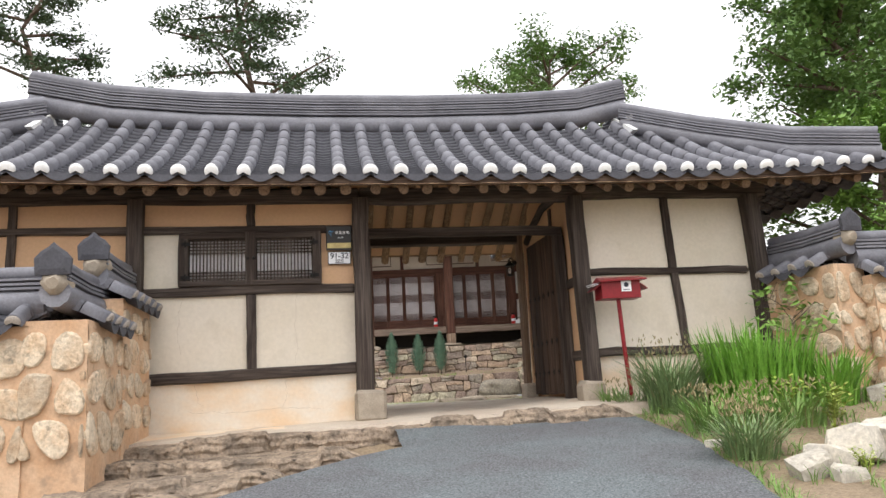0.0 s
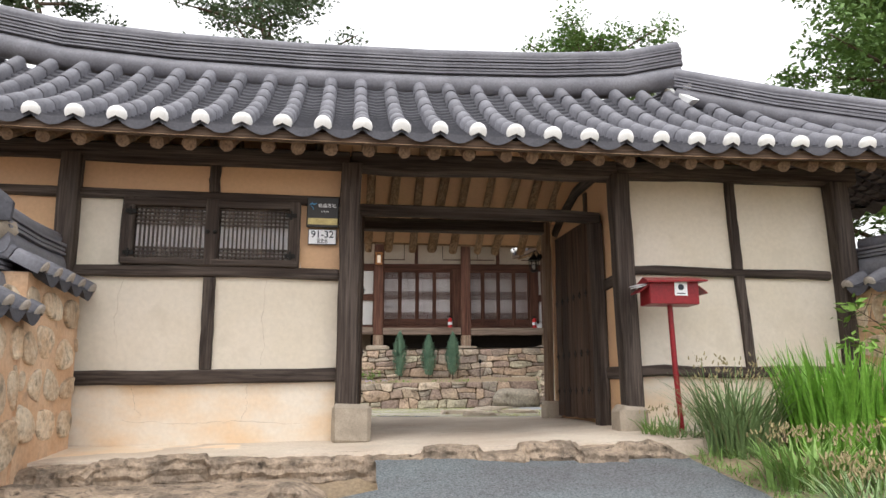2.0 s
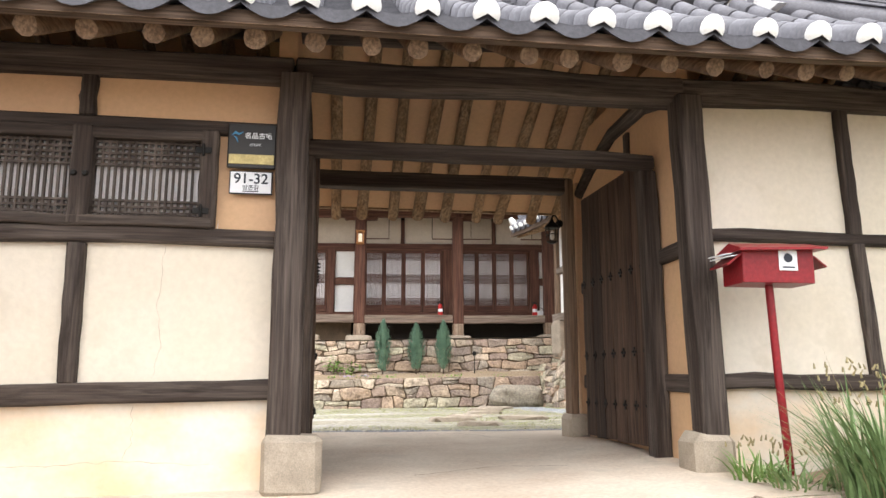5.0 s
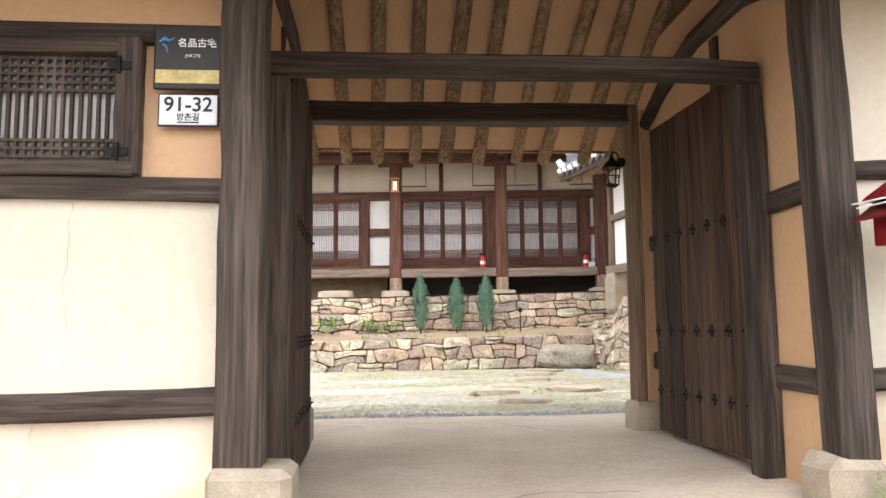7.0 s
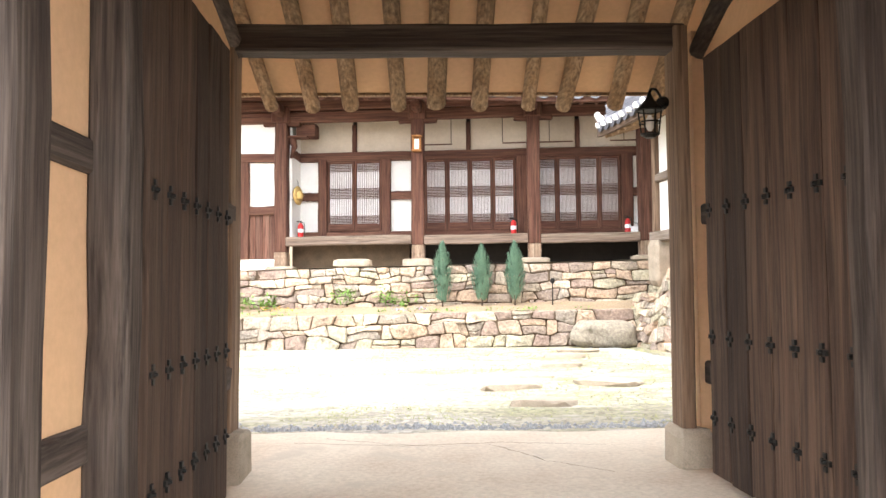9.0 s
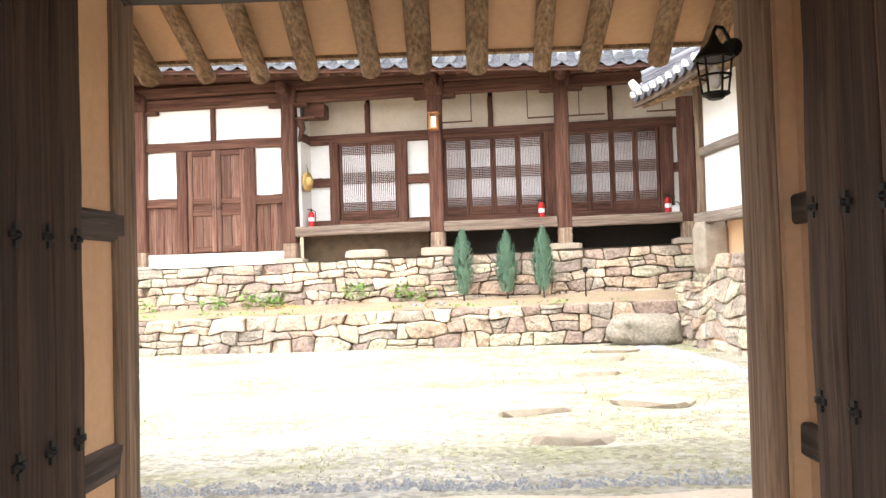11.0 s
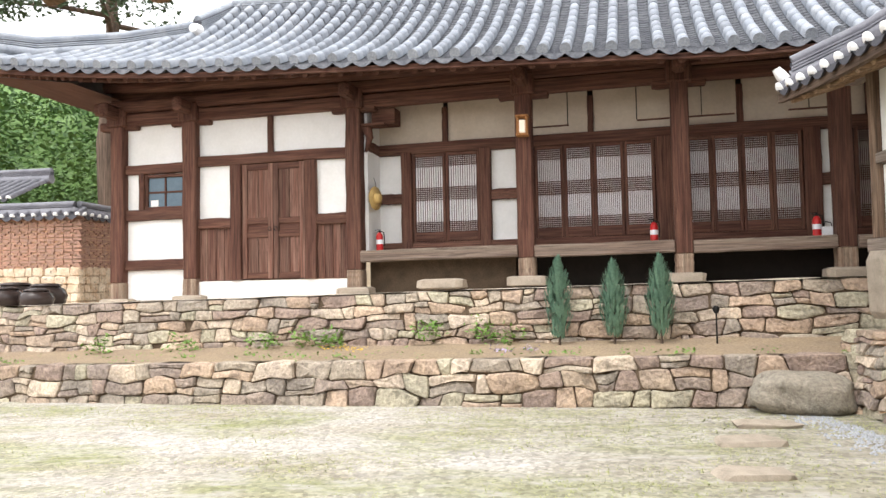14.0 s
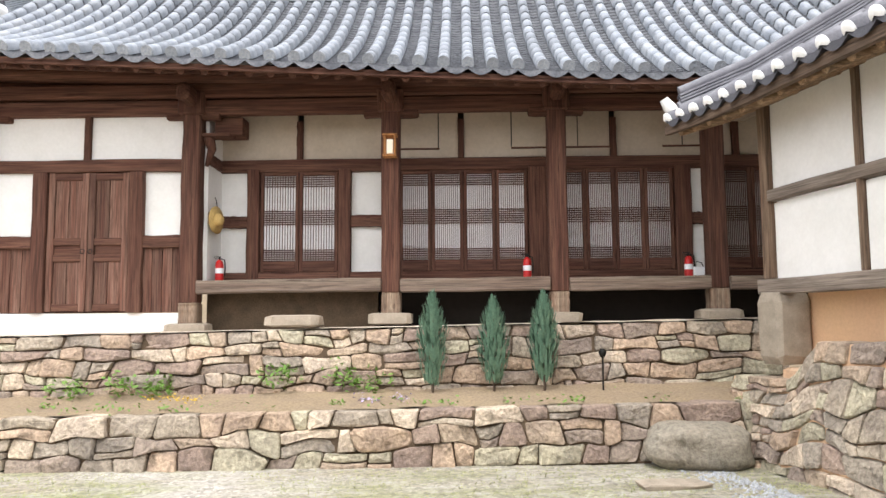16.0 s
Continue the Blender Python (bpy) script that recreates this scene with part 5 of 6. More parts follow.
solid("wall_footing", MB().grid(lambda a, b: (-2.6 + 2.6 * a, -0.96 + 0.98 * b, 0.088 + 0.028 * (-3.0 + 2.6 * a) + (0.07 - 0.045 * a) * b + 0.006 * noise.noise(Vector((a * 9, b * 5, 0)))), 20, 8), paleplaster, "pale plastered footing below the gate wall", "footing", kind="structure")


# ---- garden walls ----
def garden_wall(label, m, length, h, thick, seed, ends=(False, True)):
    """A clay-mortared stone wall along local x with a tiled cap; shield tiles close its open ends."""
    rr = random.Random(seed)
    w = thing("garden_wall", label, "garden wall", m, kind="structure")
    body = MB()
    for s in (-1, 1):
        body.grid(lambda a, b: (length * a, s * (thick / 2 + 0.03 * (1 - b)) + 0.012 * noise.noise(Vector((a * length * 3, b * 4, s * 3 + seed))), -0.6 + (h + 0.6) * b), 30, 16)
    for x in (0, length):
        body.grid(lambda a, b: (x + 0.01 * noise.noise(Vector((a * 3, b * 4, seed))), -thick / 2 + thick * a - (0.03 * (1 - b)) * (1 - 2 * a), -0.6 + (h + 0.6) * b), 6, 12)
    body.box(0, length, -thick / 2, thick / 2, h - 0.01, h + 0.05)
    part("mortar", body, pink, w)

    def lay(f, width):
        for poly in rubble(rr, width, h - 0.12, 0.31, (0.3, 0.55) if width > 0.7 else (0.24, 0.36), 0.075):
            shape = soften(soften(poly, 0.27), 0.25)
            vs, fs = face_stone(rr, shape, lambda x, z, out: f(x, z + 0.07, out + 0.03 * (1 - z / h)), rr.uniform(0.016, 0.03), 0.05, 0.014, 0.008)
            part("stone", MB().add(vs, fs), wallstone, w)

    lay(lambda a, z, o: (a, -thick / 2 - o, z), length)
    lay(lambda a, z, o: (length - a, thick / 2 + o, z), length)
    lay(lambda a, z, o: (-o, thick / 2 - a, z), thick)
    lay(lambda a, z, o: (length + o, a - thick / 2, z), thick)
    cap = part("cap", MB(), tile_m, w)
    for s in (-1, 1):
        def P(x, d, s=s):
            return Vector((x, s * (thick / 2 + 0.09 - d), h + 0.05 + 0.5 * d))
        roof_slope(cap, P, [0.02 + 0.28 * i for i in range(int(length / 0.28) + 1)], lambda x: thick / 2 + 0.06, 0.06, 0.22, tile_m, lambda x: True, clay_cap, lime, 0.28)
    ridge(w, [(-0.06, 0, h + 0.26), (length * 0.5, 0, h + 0.24), (length + 0.06, 0, h + 0.26)], 0.2, 3, tile_m, 0.07, 0.05)
    for k, x in enumerate((0, length)):
        if not ends[k]:
            continue
        s = 1 if k else -1
        part("lime_lump", MB().tube([(x - s * 0.05, 0, h + 0.36), (x + s * 0.1, 0, h + 0.36), (x + s * 0.14, 0, h + 0.35)], [0.12, 0.1, 0.05], 10, 0.3), granite, w)
        sh = [(-0.14, 0), (0.14, 0), (0.15, 0.14), (0.1, 0.2), (0.04, 0.24), (0, 0.28), (-0.04, 0.24), (-0.1, 0.2), (-0.15, 0.14)]
        xf, xb = x + s * 0.14, x + s * 0.1
        n = len(sh)
        part("shield_tile", MB().add([(xf, a, h + 0.42 + b) for a, b in sh] + [(xb, a, h + 0.42 + b) for a, b in sh] + [(xf + s * 0.012, a * 0.7, h + 0.47 + b * 0.66) for a, b in sh],
                                     [tuple(range(n, 2 * n)), tuple(range(2 * n, 3 * n))] + [(i, (i + 1) % n, n + (i + 1) % n, n + i) for i in range(n)] + [(i, (i + 1) % n, 2 * n + (i + 1) % n, 2 * n + i) for i in range(n)]), chan_m, w, "dark shield-shaped end tile")
    return w


garden_wall("clay-mortared stone garden wall with a stepped grey tile cap", pose(-2.62, -0.12, 0.1, 0, 0, -90), 1.15, 1.3, 0.52, 11, (False, True))
garden_wall("clay-mortared stone garden wall with a grey tile cap", pose(-2.64, -1.2, -0.08, 0, 0, -90), 1.1, 1.16, 0.52, 12, (False, True))
garden_wall("clay-mortared stone garden wall with a grey tile cap", pose(-6.6, -2.05, -0.1, 0, 0, 0), 3.75, 1.14, 0.5, 13, (False, False))
garden_wall("clay-mortared stone garden wall with a grey tile cap", pose(5.5, -0.1, 0.2, 0, 0, -80), 1.1, 1.38, 0.45, 14, (False, True))
garden_wall("clay-mortared stone garden wall with a grey tile cap", pose(5.85, -1.15, 0.1, 0, 0, -6), 4.0, 1.32, 0.45, 15, (False, False))


# ---- plants ----
def leafmat(name, base, tone):
    m = mat(name, base, 0.6, var=0.3, grain=(3, 3, 3), fine=(30, 30, 30), bump=0.0, tone=tone, rand=0.1)
    m.node_tree.nodes["Principled BSDF"].inputs["Subsurface Weight"].default_value = 0.0
    return m


grass_m = leafmat("blade_green", (0.16, 0.28, 0.07), (0.23, 0.36, 0.10))
iris_m = leafmat("iris_green", (0.13, 0.30, 0.03), (0.20, 0.40, 0.06))
lily_m = leafmat("lily_green", (0.17, 0.26, 0.10), (0.24, 0.34, 0.15))
lime_leaf = leafmat("lime_green", (0.24, 0.32, 0.05), (0.33, 0.38, 0.08))
dry_m = leafmat("dry_stalk", (0.25, 0.20, 0.10), (0.32, 0.27, 0.14))
pine_m = leafmat("pine_green", (0.06, 0.10, 0.05), (0.095, 0.14, 0.07))
leaf_m = leafmat("broadleaf_green", (0.115, 0.21, 0.055), (0.17, 0.28, 0.08))
wood_leaf = leafmat("woodland_green", (0.05, 0.11, 0.03), (0.08, 0.16, 0.045))
bright_m = leafmat("spring_green", (0.14, 0.26, 0.05), (0.20, 0.34, 0.07))
cyp_m = leafmat("blue_green", (0.10, 0.19, 0.13), (0.17, 0.28, 0.19))
bark = wood("bark", (0.10, 0.07, 0.05), (0.16, 0.11, 0.08), 2)


def blades(mb, rr, cx, cy, cz, n, spread, h, w, lean):
    for _ in range(n):
        a, r = rr.uniform(0, 6.283), spread * math.sqrt(rr.random())
        x, y = cx + math.cos(a) * r, cy + math.sin(a) * r
        b = a + rr.uniform(-0.9, 0.9)
        hh, le = h * rr.uniform(0.55, 1.1), lean * rr.uniform(0.3, 1.4)
        px, py = -math.sin(b) * w, math.cos(b) * w
        vs = []
        for s, k in ((0, 1), (0.4, 1.0), (0.75, 0.75), (1.0, 0.08)):
            o = le * hh * s * s
            z = cz + hh * (s - 0.35 * le * s * s)
            vs += [(x + math.cos(b) * o + px * k, y + math.sin(b) * o + py * k, z), (x + math.cos(b) * o - px * k, y + math.sin(b) * o - py * k, z)]
        mb.add(vs, [(0, 1, 3, 2), (2, 3, 5, 4), (4, 5, 7, 6)], True)
    return mb


def clump(label, x, y, z, n, spread, h, w, lean, m, seed, seeds=0):
    rr = random.Random(seed)
    ob = thing("grass_clump", label, "grass clump", pose(x, y, z))
    part("leaves", blades(MB(), rr, 0, 0, 0, n, spread, h, w, lean), m, ob)
    if seeds:
        mb = blades(MB(), rr, 0, 0, 0, seeds, spread, h * 1.15, w * 0.35, lean * 0.8)
        for _ in range(seeds * 3):
            a, r = rr.uniform(0, 6.283), spread * 1.3 * math.sqrt(rr.random())
            p = Vector((math.cos(a) * r, math.sin(a) * r, h * rr.uniform(0.75, 1.05)))
            mb.tube([p, p + Vector((rr.uniform(-0.02, 0.02), rr.uniform(-0.02, 0.02), 0.03))], [0.008, 0.004], 4)
        part("seed_heads", mb, dry_m, ob, kind="stuff")
    return ob


clump("dense drooping green day-lily clump with dry seed heads", 3.42, -1.05, 0.02, 430, 0.3, 0.82, 0.0075, 0.6, lily_m, 21, 30)
clump("low tufts of the day-lily beside the post", 3.05, -0.72, 0.1, 60, 0.16, 0.32, 0.008, 0.9, lily_m, 28, 6)
clump("tall upright bright green iris leaves", 4.2, -1.45, 0.0, 620, 0.5, 0.98, 0.012, 0.26, iris_m, 22)
clump("tall upright bright green iris leaves", 4.85, -1.75, -0.02, 240, 0.3, 0.7, 0.013, 0.42, iris_m, 23)
clump("drooping green grass clump with dry seed heads", 3.35, -2.15, -0.12, 260, 0.32, 0.42, 0.009, 0.8, grass_m, 24, 40)
clump("drooping green grass clump with dry seed heads", 2.98, -3.3, -0.28, 240, 0.2, 0.46, 0.006, 0.9, lily_m, 25, 40)
clump("small grass tuft at the foot of the gate post", 2.95, -0.42, 0.12, 60, 0.14, 0.3, 0.008, 0.9, grass_m, 26, 4)
clump("drooping green grass clump with dry seed heads", 3.9, -2.5, -0.1, 160, 0.3, 0.42, 0.008, 0.8, grass_m, 27, 20)


def weed_shrub(x, y, z, h, seed, m):
    """A small leafy weed: a few stems with leaves up them."""
    rr = random.Random(seed)
    t = thing("weed", "small yellow-green leafy weed growing in the soil", "weed", pose(x, y, z), "garden weeds")
    stems, leaves = MB(), MB()
    for k in range(7):
        a, le = rr.uniform(0, 6.283), rr.uniform(0.1, 0.5)
        tip = Vector((math.cos(a) * le * h, math.sin(a) * le * h, h * rr.uniform(0.7, 1.0)))
        stems.tube([(0, 0, 0), tip * 0.5 + Vector((0, 0, 0.04)), tip], [0.006, 0.004, 0.002], 5)
        for i in range(13):
            q = tip * (0.3 + 0.7 * i / 12) + Vector((0, 0, 0.02))
            b = i * 2.4 + k
            d = Vector((math.cos(b), math.sin(b), 0.35)) * h * 0.2
            w = Vector((-math.sin(b), math.cos(b), 0.1)) * h * 0.045
            leaves.add([q, q + d * 0.5 + w, q + d, q + d * 0.5 - w], [(0, 1, 2, 3)])
    part("stems", stems, m, t)
    part("leaves", leaves, m, t)


for k, (x, y, z, h) in enumerate(((4.15, -2.15, -0.05, 0.42), (4.05, -2.85, -0.14, 0.4), (4.6, -3.0, -0.12, 0.34), (3.6, -3.6, -0.24, 0.22), (3.3, -4.2, -0.36, 0.2), (3.9, -4.4, -0.3, 0.2), (4.4, -2.4, -0.05, 0.35))):
    weed_shrub(x, y, z, h, 600 + k, lime_leaf)

solid("garden_plot", MB().grid(lambda a, b: (2.1 + 6.9 * a, -7.0 + 6.95 * b, ground_z(0, -7.0 + 6.95 * b) - 0.035 + 0.25 * min(1, max(0, a - 0.07) * 2.2) * frac(1.0, 0.75, a) * frac(0, 0.15, b) - 0.12 * (1 - frac(1.0, 0.75, a) * frac(0, 0.15, b)) + 0.04 * noise.noise(Vector((a * 14, b * 14, 0)))), 50, 50), soil, "sloping soil plot with dry leaves beside the drive", "garden plot", kind="structure")
pale_rock = mat("pale_garden_rock", (0.50, 0.46, 0.40), 0.9, var=0.3, grain=(3, 3, 3), fine=(25, 25, 25), bump=0.6, tone=(0.62, 0.56, 0.46), spot=0.5, rand=0.2, depth=0.02)
for i, (x, y, z, s) in enumerate(((3.05, -3.95, -0.3, 0.3), (3.2, -4.15, -0.36, 0.24), (3.28, -3.8, -0.26, 0.34), (3.55, -3.75, -0.2, 0.42), (3.9, -3.65, -0.16, 0.46), (2.93, -2.8, -0.2, 0.16), (3.75, -4.15, -0.3, 0.34), (4.3, -3.5, -0.1, 0.5), (5.4, -1.95, 0.08, 0.55), (6.1, -2.0, 0.12, 0.6), (5.9, -2.5, 0.0, 0.4), (4.2, -4.2, -0.22, 0.3))):
    o = solid("garden_rock", rock(300 + i, s * 0.95, s * 0.7, s * 0.6, 0.25), pale_rock, "pale weathered garden rock set in soil", "rock", "garden rocks", at=pose(x, y, z, R.uniform(-15, 15), R.uniform(-15, 15), R.uniform(0, 180)))


rr = random.Random(81)
mb = MB()
for _ in range(420):
    x, y = rr.uniform(2.9, 6.5), rr.uniform(-5.5, -1.0)
    edge = 2.93 - 0.22 * max(0, -2.5 - max(y, -5.2))
    if x < edge + 0.05:
        continue
    blades(mb, rr, x, y, ground_z(0, y) - 0.03 + 0.25 * min(1, max(0, (x - 2.1) / 6.9 - 0.07) * 2.2), 7, 0.07, rr.uniform(0.06, 0.2), 0.004, 1.0)
for k in range(90):
    y = -5.2 + 4.1 * k / 90
    blades(mb, rr, 2.95 - 0.22 * max(0, -2.5 - y) + rr.uniform(0.0, 0.1), y, ground_z(0, y) - 0.02, 6, 0.05, rr.uniform(0.05, 0.16), 0.004, 1.1)
solid("plot_grass", mb, grass_m, "thin grass and weeds over the soil beside the drive", "grass", kind="stuff")


def leaf_cards(mb, rr, centre, radius, n, size, flat=1.0):
    """Small folded leaves scattered through a clump."""
    c = Vector(centre)
    for _ in range(n):
        d = Vector((rr.gauss(0, 1), rr.gauss(0, 1), rr.gauss(0, 1) * flat))
        if d.length > 1.9:
            d *= 1.9 / d.length
        p = c + d * radius * 0.5
        a = Vector((rr.uniform(-1, 1), rr.uniform(-1, 1), rr.uniform(-0.6, 0.6))).normalized()
        b = a.cross(Vector((rr.uniform(-1, 1), rr.uniform(-1, 1), 1))).normalized()
        s = size * rr.uniform(0.6, 1.3)
        mb.add([p - a * s, p + b * s * 0.45, p + a * s, p - b * s * 0.45], [(0, 1, 2, 3)])


def tree(label, x, y, z, h, crown_r, m, seed, limbs=12, leaves=60, size=0.16, start=0.45, pine=False, clumps=5, trunk_r=0.17):
    rr = random.Random(seed)
    t = thing("tree", label, "tree", pose(x, y, z))
    pts = [Vector((0.25 * noise.noise(Vector((seed, k * 0.7, 0))) * k, 0.25 * noise.noise(Vector((seed, 9, k * 0.7))) * k, h * k / 6)) for k in range(7)]
    wood_mb = MB().tube(pts, [trunk_r * (1.15 - k * 0.165) for k in range(7)], 9, 0.15)
    crown = MB()
    for i in range(limbs):
        s = start + (1 - start) * (i + rr.random()) / limbs
        k = s * 6
        base = pts[int(min(k, 5))].lerp(pts[int(min(k, 5)) + 1], min(1, k - int(min(k, 5))))
        a = i * 2.4 + rr.uniform(-0.5, 0.5)
        reach = crown_r * (1.0 if pine else math.sin(math.pi * (0.25 + 0.7 * (s - start) / (1 - start)))) * rr.uniform(0.65, 1.1) * (1.15 - 0.55 * (s - start) / (1 - start) if pine else 1)
        tip = base + Vector((math.cos(a) * reach, math.sin(a) * reach, reach * (rr.uniform(-0.05, 0.25) if pine else rr.uniform(0.2, 0.7))))
        mid = base.lerp(tip, 0.5) + Vector((rr.uniform(-0.2, 0.2), rr.uniform(-0.2, 0.2), rr.uniform(0.0, 0.25)))
        wood_mb.tube([base, mid, tip], [trunk_r * 0.36 * (1.2 - s * 0.5), trunk_r * 0.22, trunk_r * 0.07], 6)
        for j in range(clumps):
            q = base.lerp(tip, 0.45 + 0.6 * j / clumps) + Vector((rr.uniform(-1, 1), rr.uniform(-1, 1), rr.uniform(-0.2, 0.5))) * crown_r * 0.16
            leaf_cards(crown, rr, q, crown_r * rr.uniform(0.12, 0.22), leaves, size, 0.4 if pine else 0.55)
    part("trunk", wood_mb, bark, t)
    part("crown", crown, m, t, kind="stuff")
    return t


tree("tall pine with a bare leaning trunk and flat dark crown", -3.7, 25, 3, 17.5, 4.6, pine_m, 31, 22, 110, 0.11, 0.5, True, 6, 0.3)
tree("tall pine with a bare trunk and flat dark crown", -12.6, 24, 4, 15.5, 4.0, pine_m, 32, 22, 110, 0.11, 0.3, True, 6, 0.28)
tree("broadleaf tree with a rounded uneven green crown", 10.9, 25, 4, 13.0, 4.7, leaf_m, 33, 20, 120, 0.11, 0.5, False, 6, 0.26)
tree("broadleaf tree with dense dark green crown", 14.5, 8.5, 0, 11.5, 4.2, leaf_m, 34, 26, 200, 0.1, 0.25, False, 6, 0.28)
tree("broadleaf tree with dense green crown", 17.5, 11.5, 0, 13.5, 4.5, leaf_m, 35, 26, 200, 0.1, 0.2, False, 6, 0.3)
tree("young broadleaf tree with bright green crown", 12.2, 5.5, 0, 6.0, 2.6, bright_m, 36, 22, 140, 0.08, 0.15, False, 5, 0.15)
tree("small shrub tree with thin branches and pale green leaves", 5.15, -0.75, 0.1, 1.25, 0.75, bright_m, 37, 11, 7, 0.055, 0.35, False, 3, 0.022)
tree("young broadleaf tree with bright green crown", 14.0, 3.0, 0, 5.0, 2.6, bright_m, 38, 22, 140, 0.08, 0.1, False, 5, 0.15)

rr = random.Random(51)
mb, mb2 = MB(), MB()
for i in range(560):
    x, y = rr.uniform(-40, -11), rr.uniform(25, 40)
    z = 2.0 + (y - 24) * 0.3 + rr.uniform(0, 6.5)
    leaf_cards(mb if rr.random() < 0.6 else mb2, rr, (x, y, z), rr.uniform(0.8, 1.7), 130, 0.14, 0.8)
solid("hillside", MB().grid(lambda a, b: (-46 + 37 * a, 27.5 + 16 * b + 2 * noise.noise(Vector((a * 9, b * 9, 0))), 1.5 + 15 * b + 1.5 * noise.noise(Vector((a * 14, b * 10, 5)))), 40, 24), leaf_m, "steep wooded green hillside behind the house", "hillside", kind="structure")
solid("hillside_shrubs", mb, wood_leaf, "dense dark green shrubs covering the hillside", "shrubs", kind="stuff")
solid("hillside_bushes", mb2, leaf_m, "bright green bushes on the hillside", "bushes", kind="stuff")


def cypress(u, v, z, h, seed):
    rr = random.Random(seed)
    t = thing("cypress_shrub", "slim blue-green cypress shrub planted in the terrace bed", "shrub", HOUSE @ pose(u, v, z), "cypress shrubs")
    part("stem", MB().tube([(0, 0, -0.05), (0.01, 0, h * 0.9)], [0.02, 0.006], 6), bark, t)
    mb = MB()
    for k in range(900):
        s = rr.random() ** 0.8
        r = 0.19 * (math.sin(math.pi * min(1, 0.12 + s * 0.9)) ** 0.8) * rr.uniform(0.25, 1.05)
        a = rr.uniform(0, 6.283)
        p = Vector((math.cos(a) * r, math.sin(a) * r, 0.05 + s * h * 0.93))
        q = p + Vector((math.cos(a) * 0.035, math.sin(a) * 0.035, rr.uniform(0.08, 0.15)))
        w = Vector((-math.sin(a), math.cos(a), 0)) * 0.014
        mb.add([p - w * 0.5, (p + q) / 2 - w, q, (p + q) / 2 + w, p + w * 0.5], [(0, 1, 2, 3, 4)])
    part("foliage", mb, cyp_m, t)
    return t


cypress(0.83, -1.95, 1.0, 1.16, 61)
cypress(1.58, -1.95, 1.02, 1.06, 62)
cypress(2.2, -1.92, 1.04, 1.1, 63)

# weeds in the walls and bed, thin grass in the yard
mb = MB()
rr = random.Random(71)
for u, v, z in ((-1.15, -1.75, 1.15), (-0.35, -1.74, 1.2), (-2.6, -1.8, 1.05), (-3.8, -1.8, 1.0), (-3.0, -1.8, 1.1), (-5.2, -1.85, 1.0), (0.1, -1.75, 1.1), (-6.6, -1.9, 0.95)):
    for _ in range(5):
        leaf_cards(mb, rr, HOUSE @ Vector((u + rr.uniform(-0.22, 0.22), v - 0.05, z + rr.uniform(-0.1, 0.1))), 0.16, 22, 0.04)
for _ in range(90):
    u = rr.uniform(-9, 4.5)
    leaf_cards(mb, rr, HOUSE @ Vector((u, -2.55 + rr.uniform(-0.2, 0.7), 0.9 + 0.017 * u)), 0.14, 10, 0.03, 0.4)
solid("wall_weeds", mb, bright_m, "bright green weeds growing from the terrace walls", "weeds", kind="stuff")
flower_y = mat("yellow_flower", (0.75, 0.5, 0.05), 0.7, var=0.1, bump=0.0)
flower_p = mat("purple_flower", (0.45, 0.38, 0.6), 0.7, var=0.1, bump=0.0)
for nm, m, u0, lab in (("yellow_flowers", flower_y, -2.2, "small yellow flowers in the terrace bed"), ("purple_flowers", flower_p, 0.3, "small pale purple flowers in the terrace bed")):
    mb = MB()
    for _ in range(8):
        leaf_cards(mb, rr, HOUSE @ Vector((u0 + rr.uniform(-0.35, 0.35), -2.35 + rr.uniform(-0.15, 0.15), 0.95)), 0.12, 10, 0.022, 0.4)
    solid(nm, mb, m, lab, "flowers", kind="stuff")
mb = MB()
for _ in range(15000):
    x, y = rr.uniform(-8, 5.2), rr.uniform(3.8, 11.8)
    edge = HOUSE.inverted() @ Vector((x, y, 0))
    if edge.y > -3.05:
        continue
    dens = noise.noise(Vector((x * 0.55, y * 1.1, 4))) + 0.4 * frac(-5.2, -3.2, edge.y) + 0.25 * frac(-0.5, 3.5, x) + rr.uniform(-0.2, 0.2)
    if dens < 0.12:
        continue
    z = yard_fn((x + 13) / 24, (y - 3.4) / 11.5)[2]
    blades(mb, rr, x, y, z - 0.004, 3, 0.07, 0.032, 0.0035, 1.6)
thin_m = leafmat("thin_yard_grass", (0.33, 0.36, 0.13), (0.42, 0.42, 0.2))
solid("yard_grass", mb, thin_m, "thin short grass scattered over the courtyard", "grass", kind="stuff")

# flat stones in the yard, boulder step, gravel strip
for i, (x, y, sx, sy) in enumerate(((2.03, 5.9, 0.55, 0.36), (3.1, 6.1, 0.62, 0.34), (2.4, 6.9, 0.5, 0.3), (2.9, 8.0, 0.55, 0.35), (3.15, 9.2, 0.6, 0.34), (3.55, 10.1, 0.6, 0.3), (2.2, 4.8, 0.55, 0.3))):
    solid("stepping_stone", rock(400 + i, sx, sy, 0.1, 0.24), granite, "flat worn stepping stone sunk in the yard", "stepping stone", "stepping stones", at=pose(x, y, yard_fn((x + 13) / 24, (y - 3.4) / 11.5)[2] + 0.0, 0, 0, R.uniform(-20, 20)))


